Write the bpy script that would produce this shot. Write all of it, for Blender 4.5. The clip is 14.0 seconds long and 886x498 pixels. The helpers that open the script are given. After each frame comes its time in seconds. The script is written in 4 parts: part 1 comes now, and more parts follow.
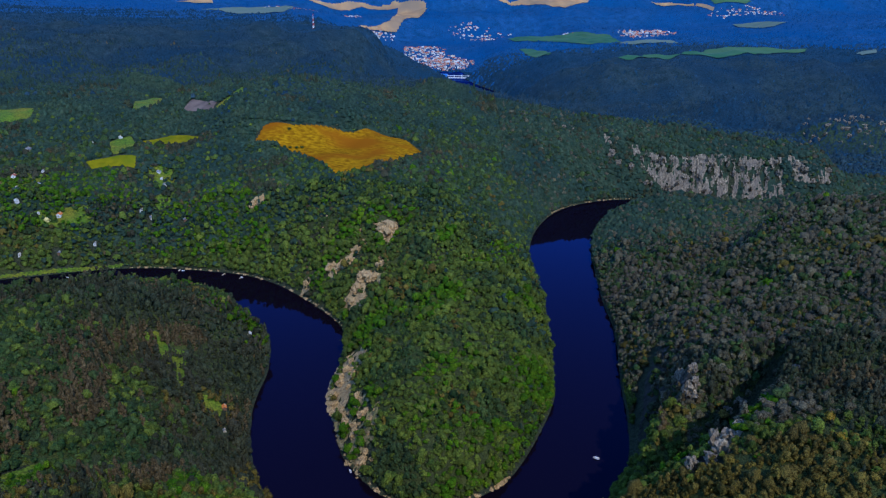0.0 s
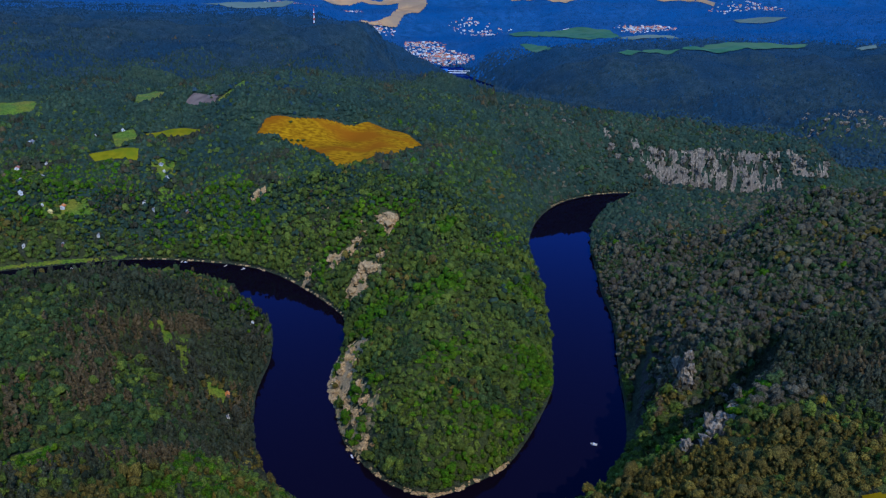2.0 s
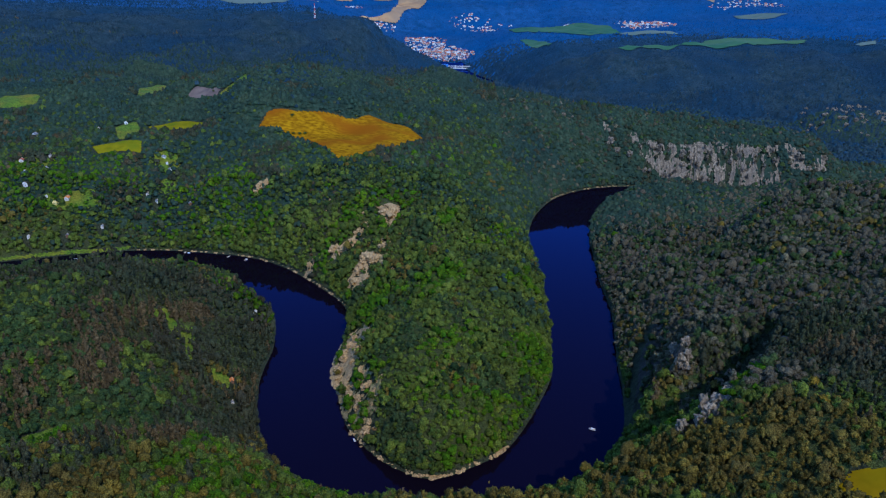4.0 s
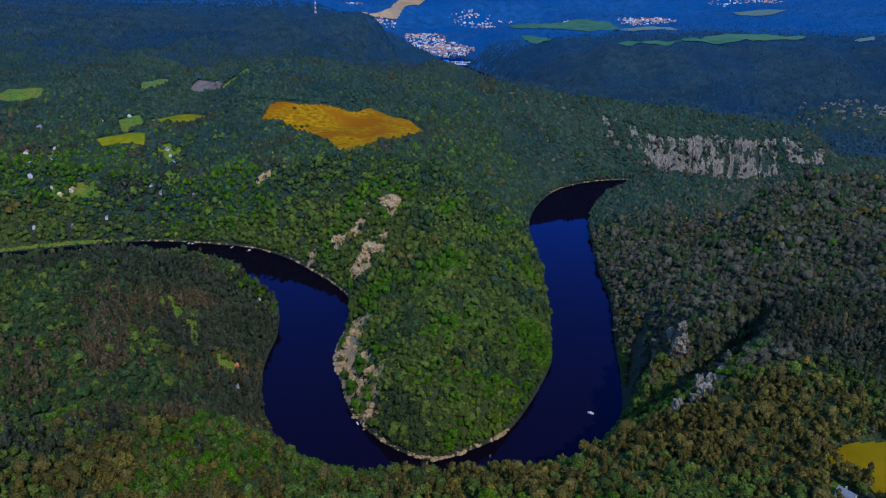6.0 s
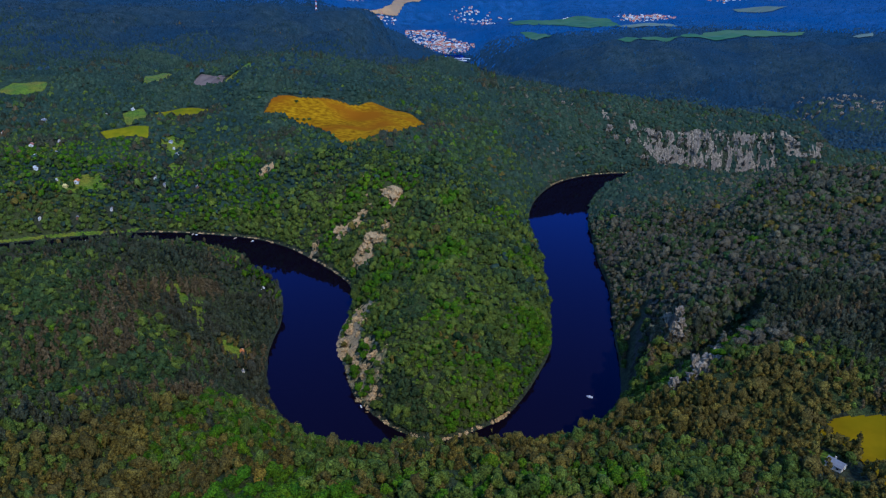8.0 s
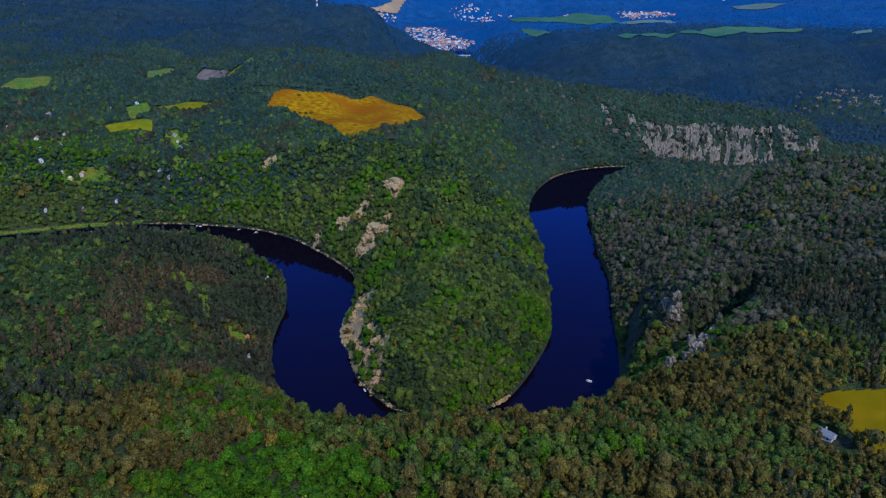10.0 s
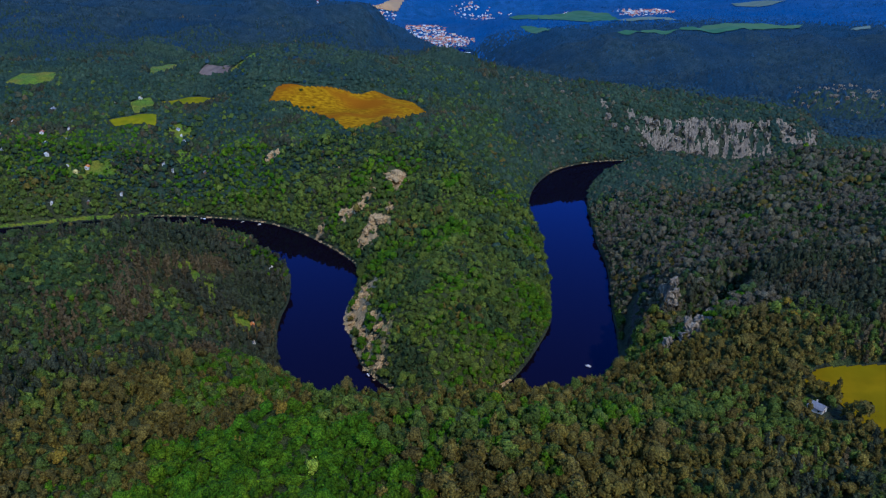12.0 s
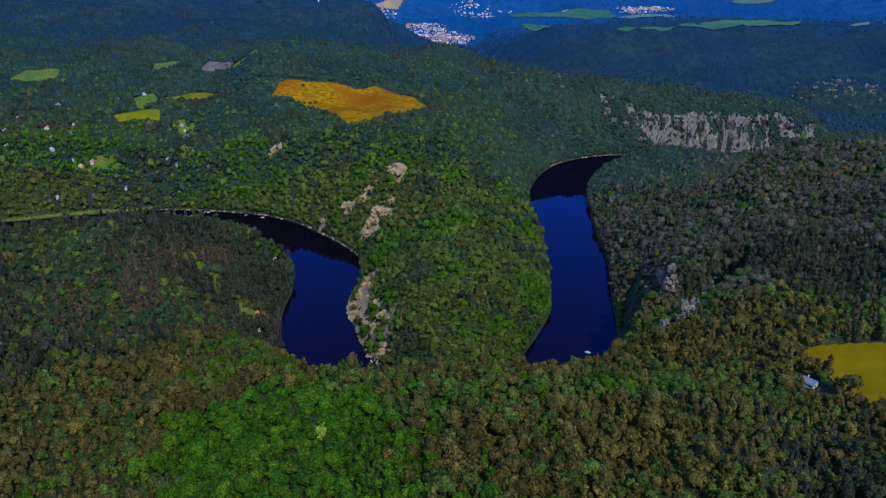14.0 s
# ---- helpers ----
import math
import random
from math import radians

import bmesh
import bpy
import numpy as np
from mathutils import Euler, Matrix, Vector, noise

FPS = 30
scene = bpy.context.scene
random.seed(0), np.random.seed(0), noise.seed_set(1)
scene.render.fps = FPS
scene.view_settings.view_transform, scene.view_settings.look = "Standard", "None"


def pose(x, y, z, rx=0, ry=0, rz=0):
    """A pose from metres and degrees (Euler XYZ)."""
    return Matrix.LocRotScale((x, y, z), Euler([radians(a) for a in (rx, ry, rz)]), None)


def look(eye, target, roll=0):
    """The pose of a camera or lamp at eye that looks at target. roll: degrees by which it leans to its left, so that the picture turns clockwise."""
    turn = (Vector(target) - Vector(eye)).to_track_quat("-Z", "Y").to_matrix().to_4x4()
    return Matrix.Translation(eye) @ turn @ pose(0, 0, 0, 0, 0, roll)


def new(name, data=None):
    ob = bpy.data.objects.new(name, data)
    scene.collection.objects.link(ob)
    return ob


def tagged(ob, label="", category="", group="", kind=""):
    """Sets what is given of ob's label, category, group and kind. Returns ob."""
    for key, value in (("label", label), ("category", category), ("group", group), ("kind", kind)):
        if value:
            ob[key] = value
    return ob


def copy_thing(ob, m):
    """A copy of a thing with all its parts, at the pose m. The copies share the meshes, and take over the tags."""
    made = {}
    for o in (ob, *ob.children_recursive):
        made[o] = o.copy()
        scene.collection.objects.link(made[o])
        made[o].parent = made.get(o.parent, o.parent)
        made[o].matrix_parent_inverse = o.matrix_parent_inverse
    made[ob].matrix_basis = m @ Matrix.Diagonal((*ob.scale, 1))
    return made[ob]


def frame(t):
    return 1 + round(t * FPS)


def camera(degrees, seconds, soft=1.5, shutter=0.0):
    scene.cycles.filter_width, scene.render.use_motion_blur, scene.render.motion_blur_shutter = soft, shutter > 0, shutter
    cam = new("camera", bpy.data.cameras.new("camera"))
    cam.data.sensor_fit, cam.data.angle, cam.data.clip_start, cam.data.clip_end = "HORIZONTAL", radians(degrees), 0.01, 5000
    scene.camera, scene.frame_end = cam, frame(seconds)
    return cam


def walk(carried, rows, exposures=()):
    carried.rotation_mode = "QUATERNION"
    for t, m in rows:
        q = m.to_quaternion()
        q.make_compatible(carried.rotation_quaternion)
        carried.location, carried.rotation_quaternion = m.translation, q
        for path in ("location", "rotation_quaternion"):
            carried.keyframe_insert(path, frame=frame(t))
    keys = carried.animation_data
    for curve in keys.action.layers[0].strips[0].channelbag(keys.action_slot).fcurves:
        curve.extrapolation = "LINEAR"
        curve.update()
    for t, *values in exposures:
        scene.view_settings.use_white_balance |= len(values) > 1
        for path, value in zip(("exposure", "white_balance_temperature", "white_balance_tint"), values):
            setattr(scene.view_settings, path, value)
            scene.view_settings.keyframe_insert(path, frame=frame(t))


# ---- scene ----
cam = camera(65, 14.0, soft=1.2)
# seconds, eye x, y, z in metres over the water, pitch, roll and yaw in degrees
PATH = [
    (0, 0.00, 0.00, 360.00, -20.672, 1.131, 0.000),
    (1, 0.07, -4.56, 359.05, -20.843, 1.173, 0.007),
    (2, -0.08, -9.67, 357.74, -20.998, 1.213, 0.005),
    (3, -0.43, -15.25, 356.10, -21.137, 1.251, -0.002),
    (4, -0.94, -21.26, 354.19, -21.261, 1.283, -0.014),
    (5, -1.57, -27.62, 352.03, -21.371, 1.310, -0.028),
    (6, -2.29, -34.29, 349.68, -21.468, 1.328, -0.043),
    (7, -3.06, -41.20, 347.17, -21.553, 1.337, -0.057),
    (8, -3.84, -48.30, 344.55, -21.627, 1.334, -0.068),
    (9, -4.61, -55.51, 341.85, -21.690, 1.317, -0.075),
    (10, -5.31, -62.79, 339.12, -21.744, 1.286, -0.076),
    (11, -5.92, -70.07, 336.40, -21.789, 1.238, -0.069),
    (12, -6.41, -77.30, 333.74, -21.826, 1.172, -0.052),
    (13, -6.73, -84.41, 331.16, -21.857, 1.085, -0.024),
    (14, -6.85, -91.35, 328.72, -21.881, 0.977, 0.017),
]
walk(cam, [(t, pose(x, y, z, 0, 0, yaw) @ pose(0, 0, 0, 90 + pitch) @ pose(0, 0, 0, 0, 0, roll)) for t, x, y, z, pitch, roll, yaw in PATH],
     exposures=[(0, -0.07, 5300, 10), (14, -0.07, 5300, 10)])

# ---- sky and sun ----
SUN_TO = Vector((0.27, -0.62, 0.70)).normalized()
world = bpy.data.worlds.new("sky")
scene.world = world
world.use_nodes = True
sky = world.node_tree.nodes.new("ShaderNodeTexSky")
sky.sky_type = "NISHITA"
sky.sun_disc = False
sky.sun_elevation = math.asin(SUN_TO.z)
sky.sun_rotation = math.atan2(SUN_TO.x, SUN_TO.y)
sky.air_density, sky.dust_density, sky.ozone_density = 0.8, 0.0, 8.0
world.node_tree.links.new(sky.outputs[0], world.node_tree.nodes["Background"].inputs[0])
world.node_tree.nodes["Background"].inputs[1].default_value = 0.32
sun = new("sun", bpy.data.lights.new("sun", "SUN"))
sun.data.energy, sun.data.angle, sun.data.color = 2.7, radians(0.5), (1.0, 0.89, 0.76)
sun.matrix_world = look(SUN_TO * 900, (0, 0, 0))


# ---- materials ----
def surface(name, rough=0.8, metallic=0.0, spec=0.3):
    m = bpy.data.materials.new(name)
    m.use_nodes = True
    b = m.node_tree.nodes["Principled BSDF"]
    b.inputs["Roughness"].default_value, b.inputs["Metallic"].default_value = rough, metallic
    b.inputs["Specular IOR Level"].default_value = spec
    return m, m.node_tree.nodes, m.node_tree.links, b


def mottled(name, low, high, size, second=None, size2=60.0, rough=0.8, bump=0.0, bump_size=1.0, spec=0.25, island=0.0, detail=4.0, stretch=(1, 1, 1), fleck=0.0, speck=0.5, tone=0.0, relief=0.4):
    """A surface whose colour runs from low to high in patches of size metres, with a second tone in broader patches."""
    m, nodes, links, b = surface(name, rough, 0.0, spec)
    geo = nodes.new("ShaderNodeNewGeometry")
    place = nodes.new("ShaderNodeVectorMath")
    place.operation = "MULTIPLY"
    place.inputs[1].default_value = stretch
    links.new(geo.outputs["Position"], place.inputs[0])

    def cloud(metres, det):
        n = nodes.new("ShaderNodeTexNoise")
        n.inputs["Scale"].default_value, n.inputs["Detail"].default_value = 1.0 / metres, det
        links.new(place.outputs[0], n.inputs["Vector"])
        return n.outputs[0]

    def steps(fac, lo, hi):
        r = nodes.new("ShaderNodeMapRange")
        r.inputs["From Min"].default_value, r.inputs["From Max"].default_value = lo, hi
        links.new(fac, r.inputs["Value"])
        return r.outputs[0]

    def blend(fac, a, c):
        x = nodes.new("ShaderNodeMix")
        x.data_type = "RGBA"
        links.new(fac, x.inputs[0])
        for value, socket in ((a, x.inputs[6]), (c, x.inputs[7])):
            if isinstance(value, tuple):
                socket.default_value = (*value, 1)
            else:
                links.new(value, socket)
        return x.outputs[2]

    fac = steps(cloud(size, detail), 0.3, 0.7)
    if island:
        add = nodes.new("ShaderNodeMath")
        add.operation = "MULTIPLY_ADD"
        add.inputs[1].default_value, add.inputs[2].default_value = island, -island / 2
        links.new(geo.outputs["Random Per Island"], add.inputs[0])
        both = nodes.new("ShaderNodeMath")
        both.use_clamp = True
        links.new(add.outputs[0], both.inputs[0])
        links.new(fac, both.inputs[1])
        fac = both.outputs[0]
    colour = blend(fac, low, high)
    if second:
        colour = blend(steps(cloud(size2, 3.0), 0.42, 0.66), colour, second)
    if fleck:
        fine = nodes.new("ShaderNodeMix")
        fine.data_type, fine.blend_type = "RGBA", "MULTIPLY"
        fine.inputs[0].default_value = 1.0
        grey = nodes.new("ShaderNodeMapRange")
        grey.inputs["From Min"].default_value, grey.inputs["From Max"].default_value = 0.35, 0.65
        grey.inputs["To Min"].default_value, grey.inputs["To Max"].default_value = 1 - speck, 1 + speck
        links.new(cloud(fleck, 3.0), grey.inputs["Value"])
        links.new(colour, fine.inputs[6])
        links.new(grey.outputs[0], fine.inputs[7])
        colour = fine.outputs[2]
    if tone:  # each tree a little lighter or darker than its neighbours
        own = nodes.new("ShaderNodeAttribute")
        own.attribute_name = "tone"
        level = nodes.new("ShaderNodeMapRange")
        level.inputs["To Min"].default_value, level.inputs["To Max"].default_value = 1 - tone, 1 + tone
        links.new(own.outputs["Fac"], level.inputs["Value"])
        single = nodes.new("ShaderNodeMix")
        single.data_type, single.blend_type = "RGBA", "MULTIPLY"
        single.inputs[0].default_value = 1.0
        links.new(colour, single.inputs[6])
        links.new(level.outputs[0], single.inputs[7])
        colour = single.outputs[2]
    links.new(colour, b.inputs["Base Color"])
    if bump:
        k = nodes.new("ShaderNodeBump")
        k.inputs["Strength"].default_value, k.inputs["Distance"].default_value = bump, bump_size * relief
        links.new(cloud(bump_size, 5.0), k.inputs["Height"])
        links.new(k.outputs[0], b.inputs["Normal"])
    return m


def plain(name, colour, rough=0.7, metallic=0.0, grain=0.15, size=0.6):
    low = tuple(c * (1 - grain) for c in colour)
    high = tuple(min(1, c * (1 + grain)) for c in colour)
    m = mottled(name, low, high, size, rough=rough, bump=0.15, bump_size=size / 2)
    m.node_tree.nodes["Principled BSDF"].inputs["Metallic"].default_value = metallic
    return m


M_FLOOR = mottled("forest_floor", (0.020, 0.027, 0.012), (0.045, 0.050, 0.022), 6, rough=0.95, bump=1.0, bump_size=2, fleck=1.5, relief=1.2)
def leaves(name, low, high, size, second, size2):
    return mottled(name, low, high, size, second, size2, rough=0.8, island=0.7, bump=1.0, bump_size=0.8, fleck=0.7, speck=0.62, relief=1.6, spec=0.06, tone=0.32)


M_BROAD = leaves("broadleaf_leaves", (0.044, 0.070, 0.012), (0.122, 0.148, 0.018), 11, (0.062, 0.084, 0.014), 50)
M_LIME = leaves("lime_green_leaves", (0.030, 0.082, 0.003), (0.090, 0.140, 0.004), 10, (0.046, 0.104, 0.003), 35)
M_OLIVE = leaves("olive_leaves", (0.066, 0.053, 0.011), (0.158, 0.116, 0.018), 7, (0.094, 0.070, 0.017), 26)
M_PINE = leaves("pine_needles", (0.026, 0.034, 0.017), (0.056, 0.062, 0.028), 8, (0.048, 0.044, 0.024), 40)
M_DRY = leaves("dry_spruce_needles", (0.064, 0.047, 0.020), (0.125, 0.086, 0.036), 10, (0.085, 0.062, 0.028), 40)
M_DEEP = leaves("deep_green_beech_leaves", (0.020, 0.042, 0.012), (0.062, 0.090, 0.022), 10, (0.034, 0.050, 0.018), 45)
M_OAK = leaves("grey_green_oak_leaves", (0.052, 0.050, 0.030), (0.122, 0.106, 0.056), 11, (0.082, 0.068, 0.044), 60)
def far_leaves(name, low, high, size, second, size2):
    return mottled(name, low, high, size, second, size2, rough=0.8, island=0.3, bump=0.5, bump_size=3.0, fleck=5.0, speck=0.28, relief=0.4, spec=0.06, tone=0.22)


# distance haze is put into these leaf colours, bluer from one to the next
M_COOL = far_leaves("haze_tinted_green_leaves", (0.018, 0.038, 0.022), (0.047, 0.068, 0.035), 14, (0.021, 0.041, 0.030), 110)
M_TEAL = far_leaves("haze_tinted_teal_needles", (0.012, 0.029, 0.036), (0.031, 0.053, 0.062), 26, (0.012, 0.034, 0.057), 210)
M_SLATE_BLUE = far_leaves("haze_tinted_slate_needles", (0.009, 0.031, 0.050), (0.022, 0.052, 0.084), 34, (0.010, 0.038, 0.070), 240)
M_BLUE = far_leaves("haze_tinted_blue_needles", (0.009, 0.052, 0.130), (0.022, 0.084, 0.210), 40, (0.010, 0.066, 0.185), 260)
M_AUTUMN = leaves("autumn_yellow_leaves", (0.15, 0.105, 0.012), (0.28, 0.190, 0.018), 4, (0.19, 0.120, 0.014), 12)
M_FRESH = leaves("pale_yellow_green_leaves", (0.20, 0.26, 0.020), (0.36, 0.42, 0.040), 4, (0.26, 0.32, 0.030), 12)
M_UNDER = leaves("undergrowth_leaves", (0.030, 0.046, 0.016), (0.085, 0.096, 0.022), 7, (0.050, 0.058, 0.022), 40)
M_PALE = mottled("pale_green_field", (0.09, 0.14, 0.10), (0.15, 0.18, 0.13), 60, (0.13, 0.17, 0.12), 200, rough=0.9)
M_BARK = mottled("bark", (0.05, 0.035, 0.025), (0.14, 0.11, 0.085), 1.2, rough=0.95, bump=0.6, bump_size=0.3, stretch=(1, 1, 0.2))
M_ROCK = mottled("tan_rock", (0.16, 0.100, 0.042), (0.62, 0.400, 0.170), 2.0, (0.36, 0.240, 0.100), 8, fleck=0.7, rough=0.9, bump=1.0, bump_size=2.0, stretch=(1, 1, 0.5))
# near-black: the deep shade of the ravines is put into this rock colour
M_DARK_ROCK = mottled("shade_dark_rock", (0.010, 0.009, 0.008), (0.062, 0.053, 0.042), 3, (0.018, 0.020, 0.010), 10, fleck=1.0, rough=0.9, bump=1.0, bump_size=2.0, stretch=(1, 1, 0.4))
M_SCREE = mottled("grassy_scree", (0.10, 0.075, 0.035), (0.40, 0.29, 0.12), 2.5, (0.16, 0.14, 0.045), 5, fleck=0.7, rough=0.95, bump=1.0, bump_size=1.5)
M_GREY = mottled("grey_brown_rock", (0.060, 0.046, 0.032), (0.36, 0.28, 0.175), 3, (0.17, 0.135, 0.095), 12, fleck=1.0, rough=0.9, bump=1.0, bump_size=2.0, stretch=(1, 1, 0.4))
M_CORN = mottled("ripe_crop", (0.15, 0.062, 0.002), (0.43, 0.215, 0.002), 4, (0.25, 0.082, 0.003), 38, rough=1.0, spec=0.02, bump=0.8, bump_size=3, stretch=(0.45, 1, 1), detail=9.0)
M_HAY = mottled("olive_yellow_meadow", (0.15, 0.14, 0.004), (0.25, 0.205, 0.004), 10, (0.13, 0.15, 0.006), 30, rough=1.0, spec=0.02, bump=0.5, bump_size=1.5)
M_MEADOW = mottled("dry_meadow", (0.18, 0.115, 0.001), (0.27, 0.165, 0.001), 12, (0.17, 0.130, 0.001), 45, rough=1.0, spec=0.02, bump=0.3, bump_size=1.5)
M_GRASS = mottled("green_meadow", (0.055, 0.11, 0.006), (0.12, 0.17, 0.008), 9, (0.15, 0.14, 0.008), 30, rough=0.9, bump=0.8, bump_size=1.5, fleck=2.0)
M_CROP = mottled("green_crop", (0.020, 0.085, 0.040), (0.045, 0.130, 0.055), 60, (0.06, 0.13, 0.05), 200, rough=0.9)
M_SOIL = mottled("bare_soil", (0.11, 0.076, 0.060), (0.20, 0.140, 0.105), 20, rough=0.95, bump=0.4, bump_size=3)
M_STUBBLE = mottled("pale_stubble", (0.34, 0.19, 0.085), (0.52, 0.31, 0.13), 60, (0.28, 0.19, 0.11), 200, rough=0.95)
M_WHITE = plain("white_render", (0.60, 0.57, 0.50), size=2.0)
M_CREAM = plain("yellow_render", (0.75, 0.6, 0.2), size=2.0)
M_TAN = plain("tan_render", (0.55, 0.45, 0.32), size=2.0)
M_RED = plain("red_tiles", (0.42, 0.13, 0.07), size=1.0)
M_ORANGE = plain("orange_tiles", (0.68, 0.22, 0.05), size=1.0)
M_SLATE = plain("grey_slate", (0.2, 0.2, 0.21), size=1.0)
M_GLASS = plain("window_glass", (0.03, 0.035, 0.045), rough=0.1)
M_WOOD = plain("brown_timber", (0.16, 0.09, 0.05), size=0.8)
M_CONCRETE = plain("pale_concrete", (0.6, 0.6, 0.58), size=4.0)
M_STEEL_RED = plain("red_painted_steel", (0.5, 0.08, 0.05), rough=0.5)
M_STEEL_WHITE = plain("white_painted_steel", (0.8, 0.8, 0.8), rough=0.5)
M_BLUE_PAINT = plain("blue_sheet_roof", (0.06, 0.22, 0.6), rough=0.5)

M_WATER, wn, wl, wb = surface("river_water", 0.5, 0.0, 0.0)
wb.inputs["Base Color"].default_value = (0.0046, 0.0026, 0.0060, 1)
mirror = wn.new("ShaderNodeBsdfGlossy")
mirror.inputs["Color"].default_value = (0.10, 0.24, 0.85, 1)
mirror.inputs["Roughness"].default_value = 0.03
fresnel = wn.new("ShaderNodeFresnel")
fresnel.inputs["IOR"].default_value = 1.23
coat = wn.new("ShaderNodeMixShader")
wl.new(fresnel.outputs[0], coat.inputs[0])
wl.new(wb.outputs[0], coat.inputs[1])
wl.new(mirror.outputs[0], coat.inputs[2])
wl.new(coat.outputs[0], wn["Material Output"].inputs["Surface"])
ripple = wn.new("ShaderNodeTexNoise")
ripple.inputs["Scale"].default_value, ripple.inputs["Detail"].default_value = 0.35, 3.0
wgeo = wn.new("ShaderNodeNewGeometry")
wl.new(wgeo.outputs["Position"], ripple.inputs["Vector"])
wbump = wn.new("ShaderNodeBump")
wbump.inputs["Strength"].default_value, wbump.inputs["Distance"].default_value = 0.03, 0.1
wl.new(ripple.outputs[0], wbump.inputs["Height"])
wl.new(wbump.outputs[0], mirror.inputs["Normal"])

# ---- the lie of the land ----
# river course: x, y, half width
RIVER = [
    (-1500, 560, 28), (-1150, 640, 26), (-850, 690, 25), (-570, 783, 26), (-430, 832, 25), (-330, 829, 28), (-243, 795, 36),
    (-159, 700, 41), (-142, 655, 40), (-137, 601, 36), (-137, 554, 35), (-126, 505, 37), (-105, 448, 36), (-58, 395, 35),
    (0, 375, 34), (62, 404, 37), (88, 430, 38), (118, 483, 40), (137, 545, 35), (142, 579, 34), (149, 628, 35), (158, 703, 38),
    (163, 795, 38), (166, 888, 44), (170, 945, 46), (190, 1035, 46), (229, 1126, 42), (284, 1184, 33), (350, 1208, 26),
    (440, 1208, 19), (640, 1160, 16), (850, 1160, 17), (1100, 1220, 20), (1280, 1450, 25), (1220, 1750, 28), (900, 1960, 30),
    (430, 2080, 30), (240, 2330, 34), (150, 2600, 40), (70, 2810, 48), (25, 2985, 56),
]


def catmull(rows, n):
    p = np.array(rows, float)
    p = np.vstack([2 * p[0] - p[1], p, 2 * p[-1] - p[-2]])
    out = []
    for i in range(1, len(p) - 2):
        t = np.linspace(0, 1, n, endpoint=False)[:, None]
        a, b, c, d = p[i - 1 : i + 3]
        out.append(0.5 * (2 * b + (c - a) * t + (2 * a - 5 * b + 4 * c - d) * t**2 + (3 * b - a - 3 * c + d) * t**3))
    return np.vstack(out + [p[-2:-1]])
COURSE = catmull(RIVER, 24)
def shore(x, y):
    """metres from the water's edge, negative in the river"""
    x, y = np.ravel(x), np.ravel(y)
    out = np.empty(len(x))
    for i in range(0, len(x), 20000):
        dx, dy = x[i:i+20000, None] - COURSE[:, 0], y[i:i+20000, None] - COURSE[:, 1]
        out[i:i+20000] = (np.sqrt(dx * dx + dy * dy) - COURSE[:, 2]).min(1)
    return out
# high ground: x, y, height, width of its slope to the river, reach
HILLS = [
    (0, 90, 158, 80, 90), (15, 170, 162, 80, 60), (95, 160, 150, 80, 60), (160, 250, 124, 60, 60), (-60, 200, 160, 80, 50), (-76, 228, 100, 60, 30), (-98, 302, 84, 50, 17),
    (-160, 240, 116, 55, 60), (-122, 296, 112, 50, 40), (-190, 130, 130, 80, 90), (200, 120, 128, 80, 80), (215, 335, 130, 45, 60),
    (250, 440, 122, 45, 60), (192, 448, 146, 18, 27), (310, 560, 105, 70, 70), (290, 680, 72, 70, 60), (300, 850, 32, 60, 80), (330, 1000, 18, 50, 80),
    (450, 1010, 26, 60, 90), (480, 700, 120, 90, 120), (600, 400, 150, 90, 200), (700, 1000, 90, 90, 140),
]
WEST = [
    (-260, 560, 32, 40, 60), (-200, 600, 20, 30, 45), (-200, 480, 16, 30, 40), (-340, 490, 76, 60, 70), (-330, 610, 60, 50, 60),
    (-270, 400, 72, 60, 70), (-380, 720, 20, 50, 70), (-600, 480, 95, 90, 120), (-700, 250, 130, 90, 200), (-470, 690, 14, 40, 60), (-590, 690, 11, 40, 80), (-440, 600, 50, 50, 60), (-760, 560, 40, 60, 100),
    (-280, 960, 106, 80, 80), (-420, 960, 84, 80, 80), (-560, 930, 86, 75, 90), (-480, 1090, 114, 80, 90), (-800, 950, 90, 100, 140),
    (-250, 1290, 168, 90, 120),
]
CREST = [
    (5, 480, 50, 22, 45), (25, 560, 60, 40, 50), (15, 700, 60, 55, 60), (-20, 820, 72, 60, 70), (-60, 930, 96, 60, 70),
    (-110, 1040, 110, 70, 90), (-30, 1150, 118, 80, 90), (60, 970, 66, 70, 45), (110, 1180, 108, 70, 90), (230, 1340, 122, 60, 90),
    (430, 1310, 110, 36, 90), (600, 1290, 98, 34, 90), (820, 1330, 46, 50, 110), (-60, 1450, 150, 90, 120), (120, 1640, 112, 80, 110),
]
FAR = [
    (-800, 1450, 140, 100, 200), (-650, 1700, 145, 100, 200), (-600, 2050, 165, 120, 200), (-476, 2588, 205, 120, 200),
    (-310, 2840, 138, 120, 100), (-170, 2700, 84, 90, 90), (-1300, 1500, 170, 120, 300), (-1400, 2300, 200, 150, 400),
    (-900, 3000, 195, 150, 300), (60, 1980, 55, 80, 150), (-60, 2280, 60, 80, 150), (-60, 2550, 28, 80, 100), (700, 1480, 45, 60, 90), (400, 1660, 62, 60, 100), (950, 1620, 86, 80, 120), (1300, 1300, 110, 130, 200),
]
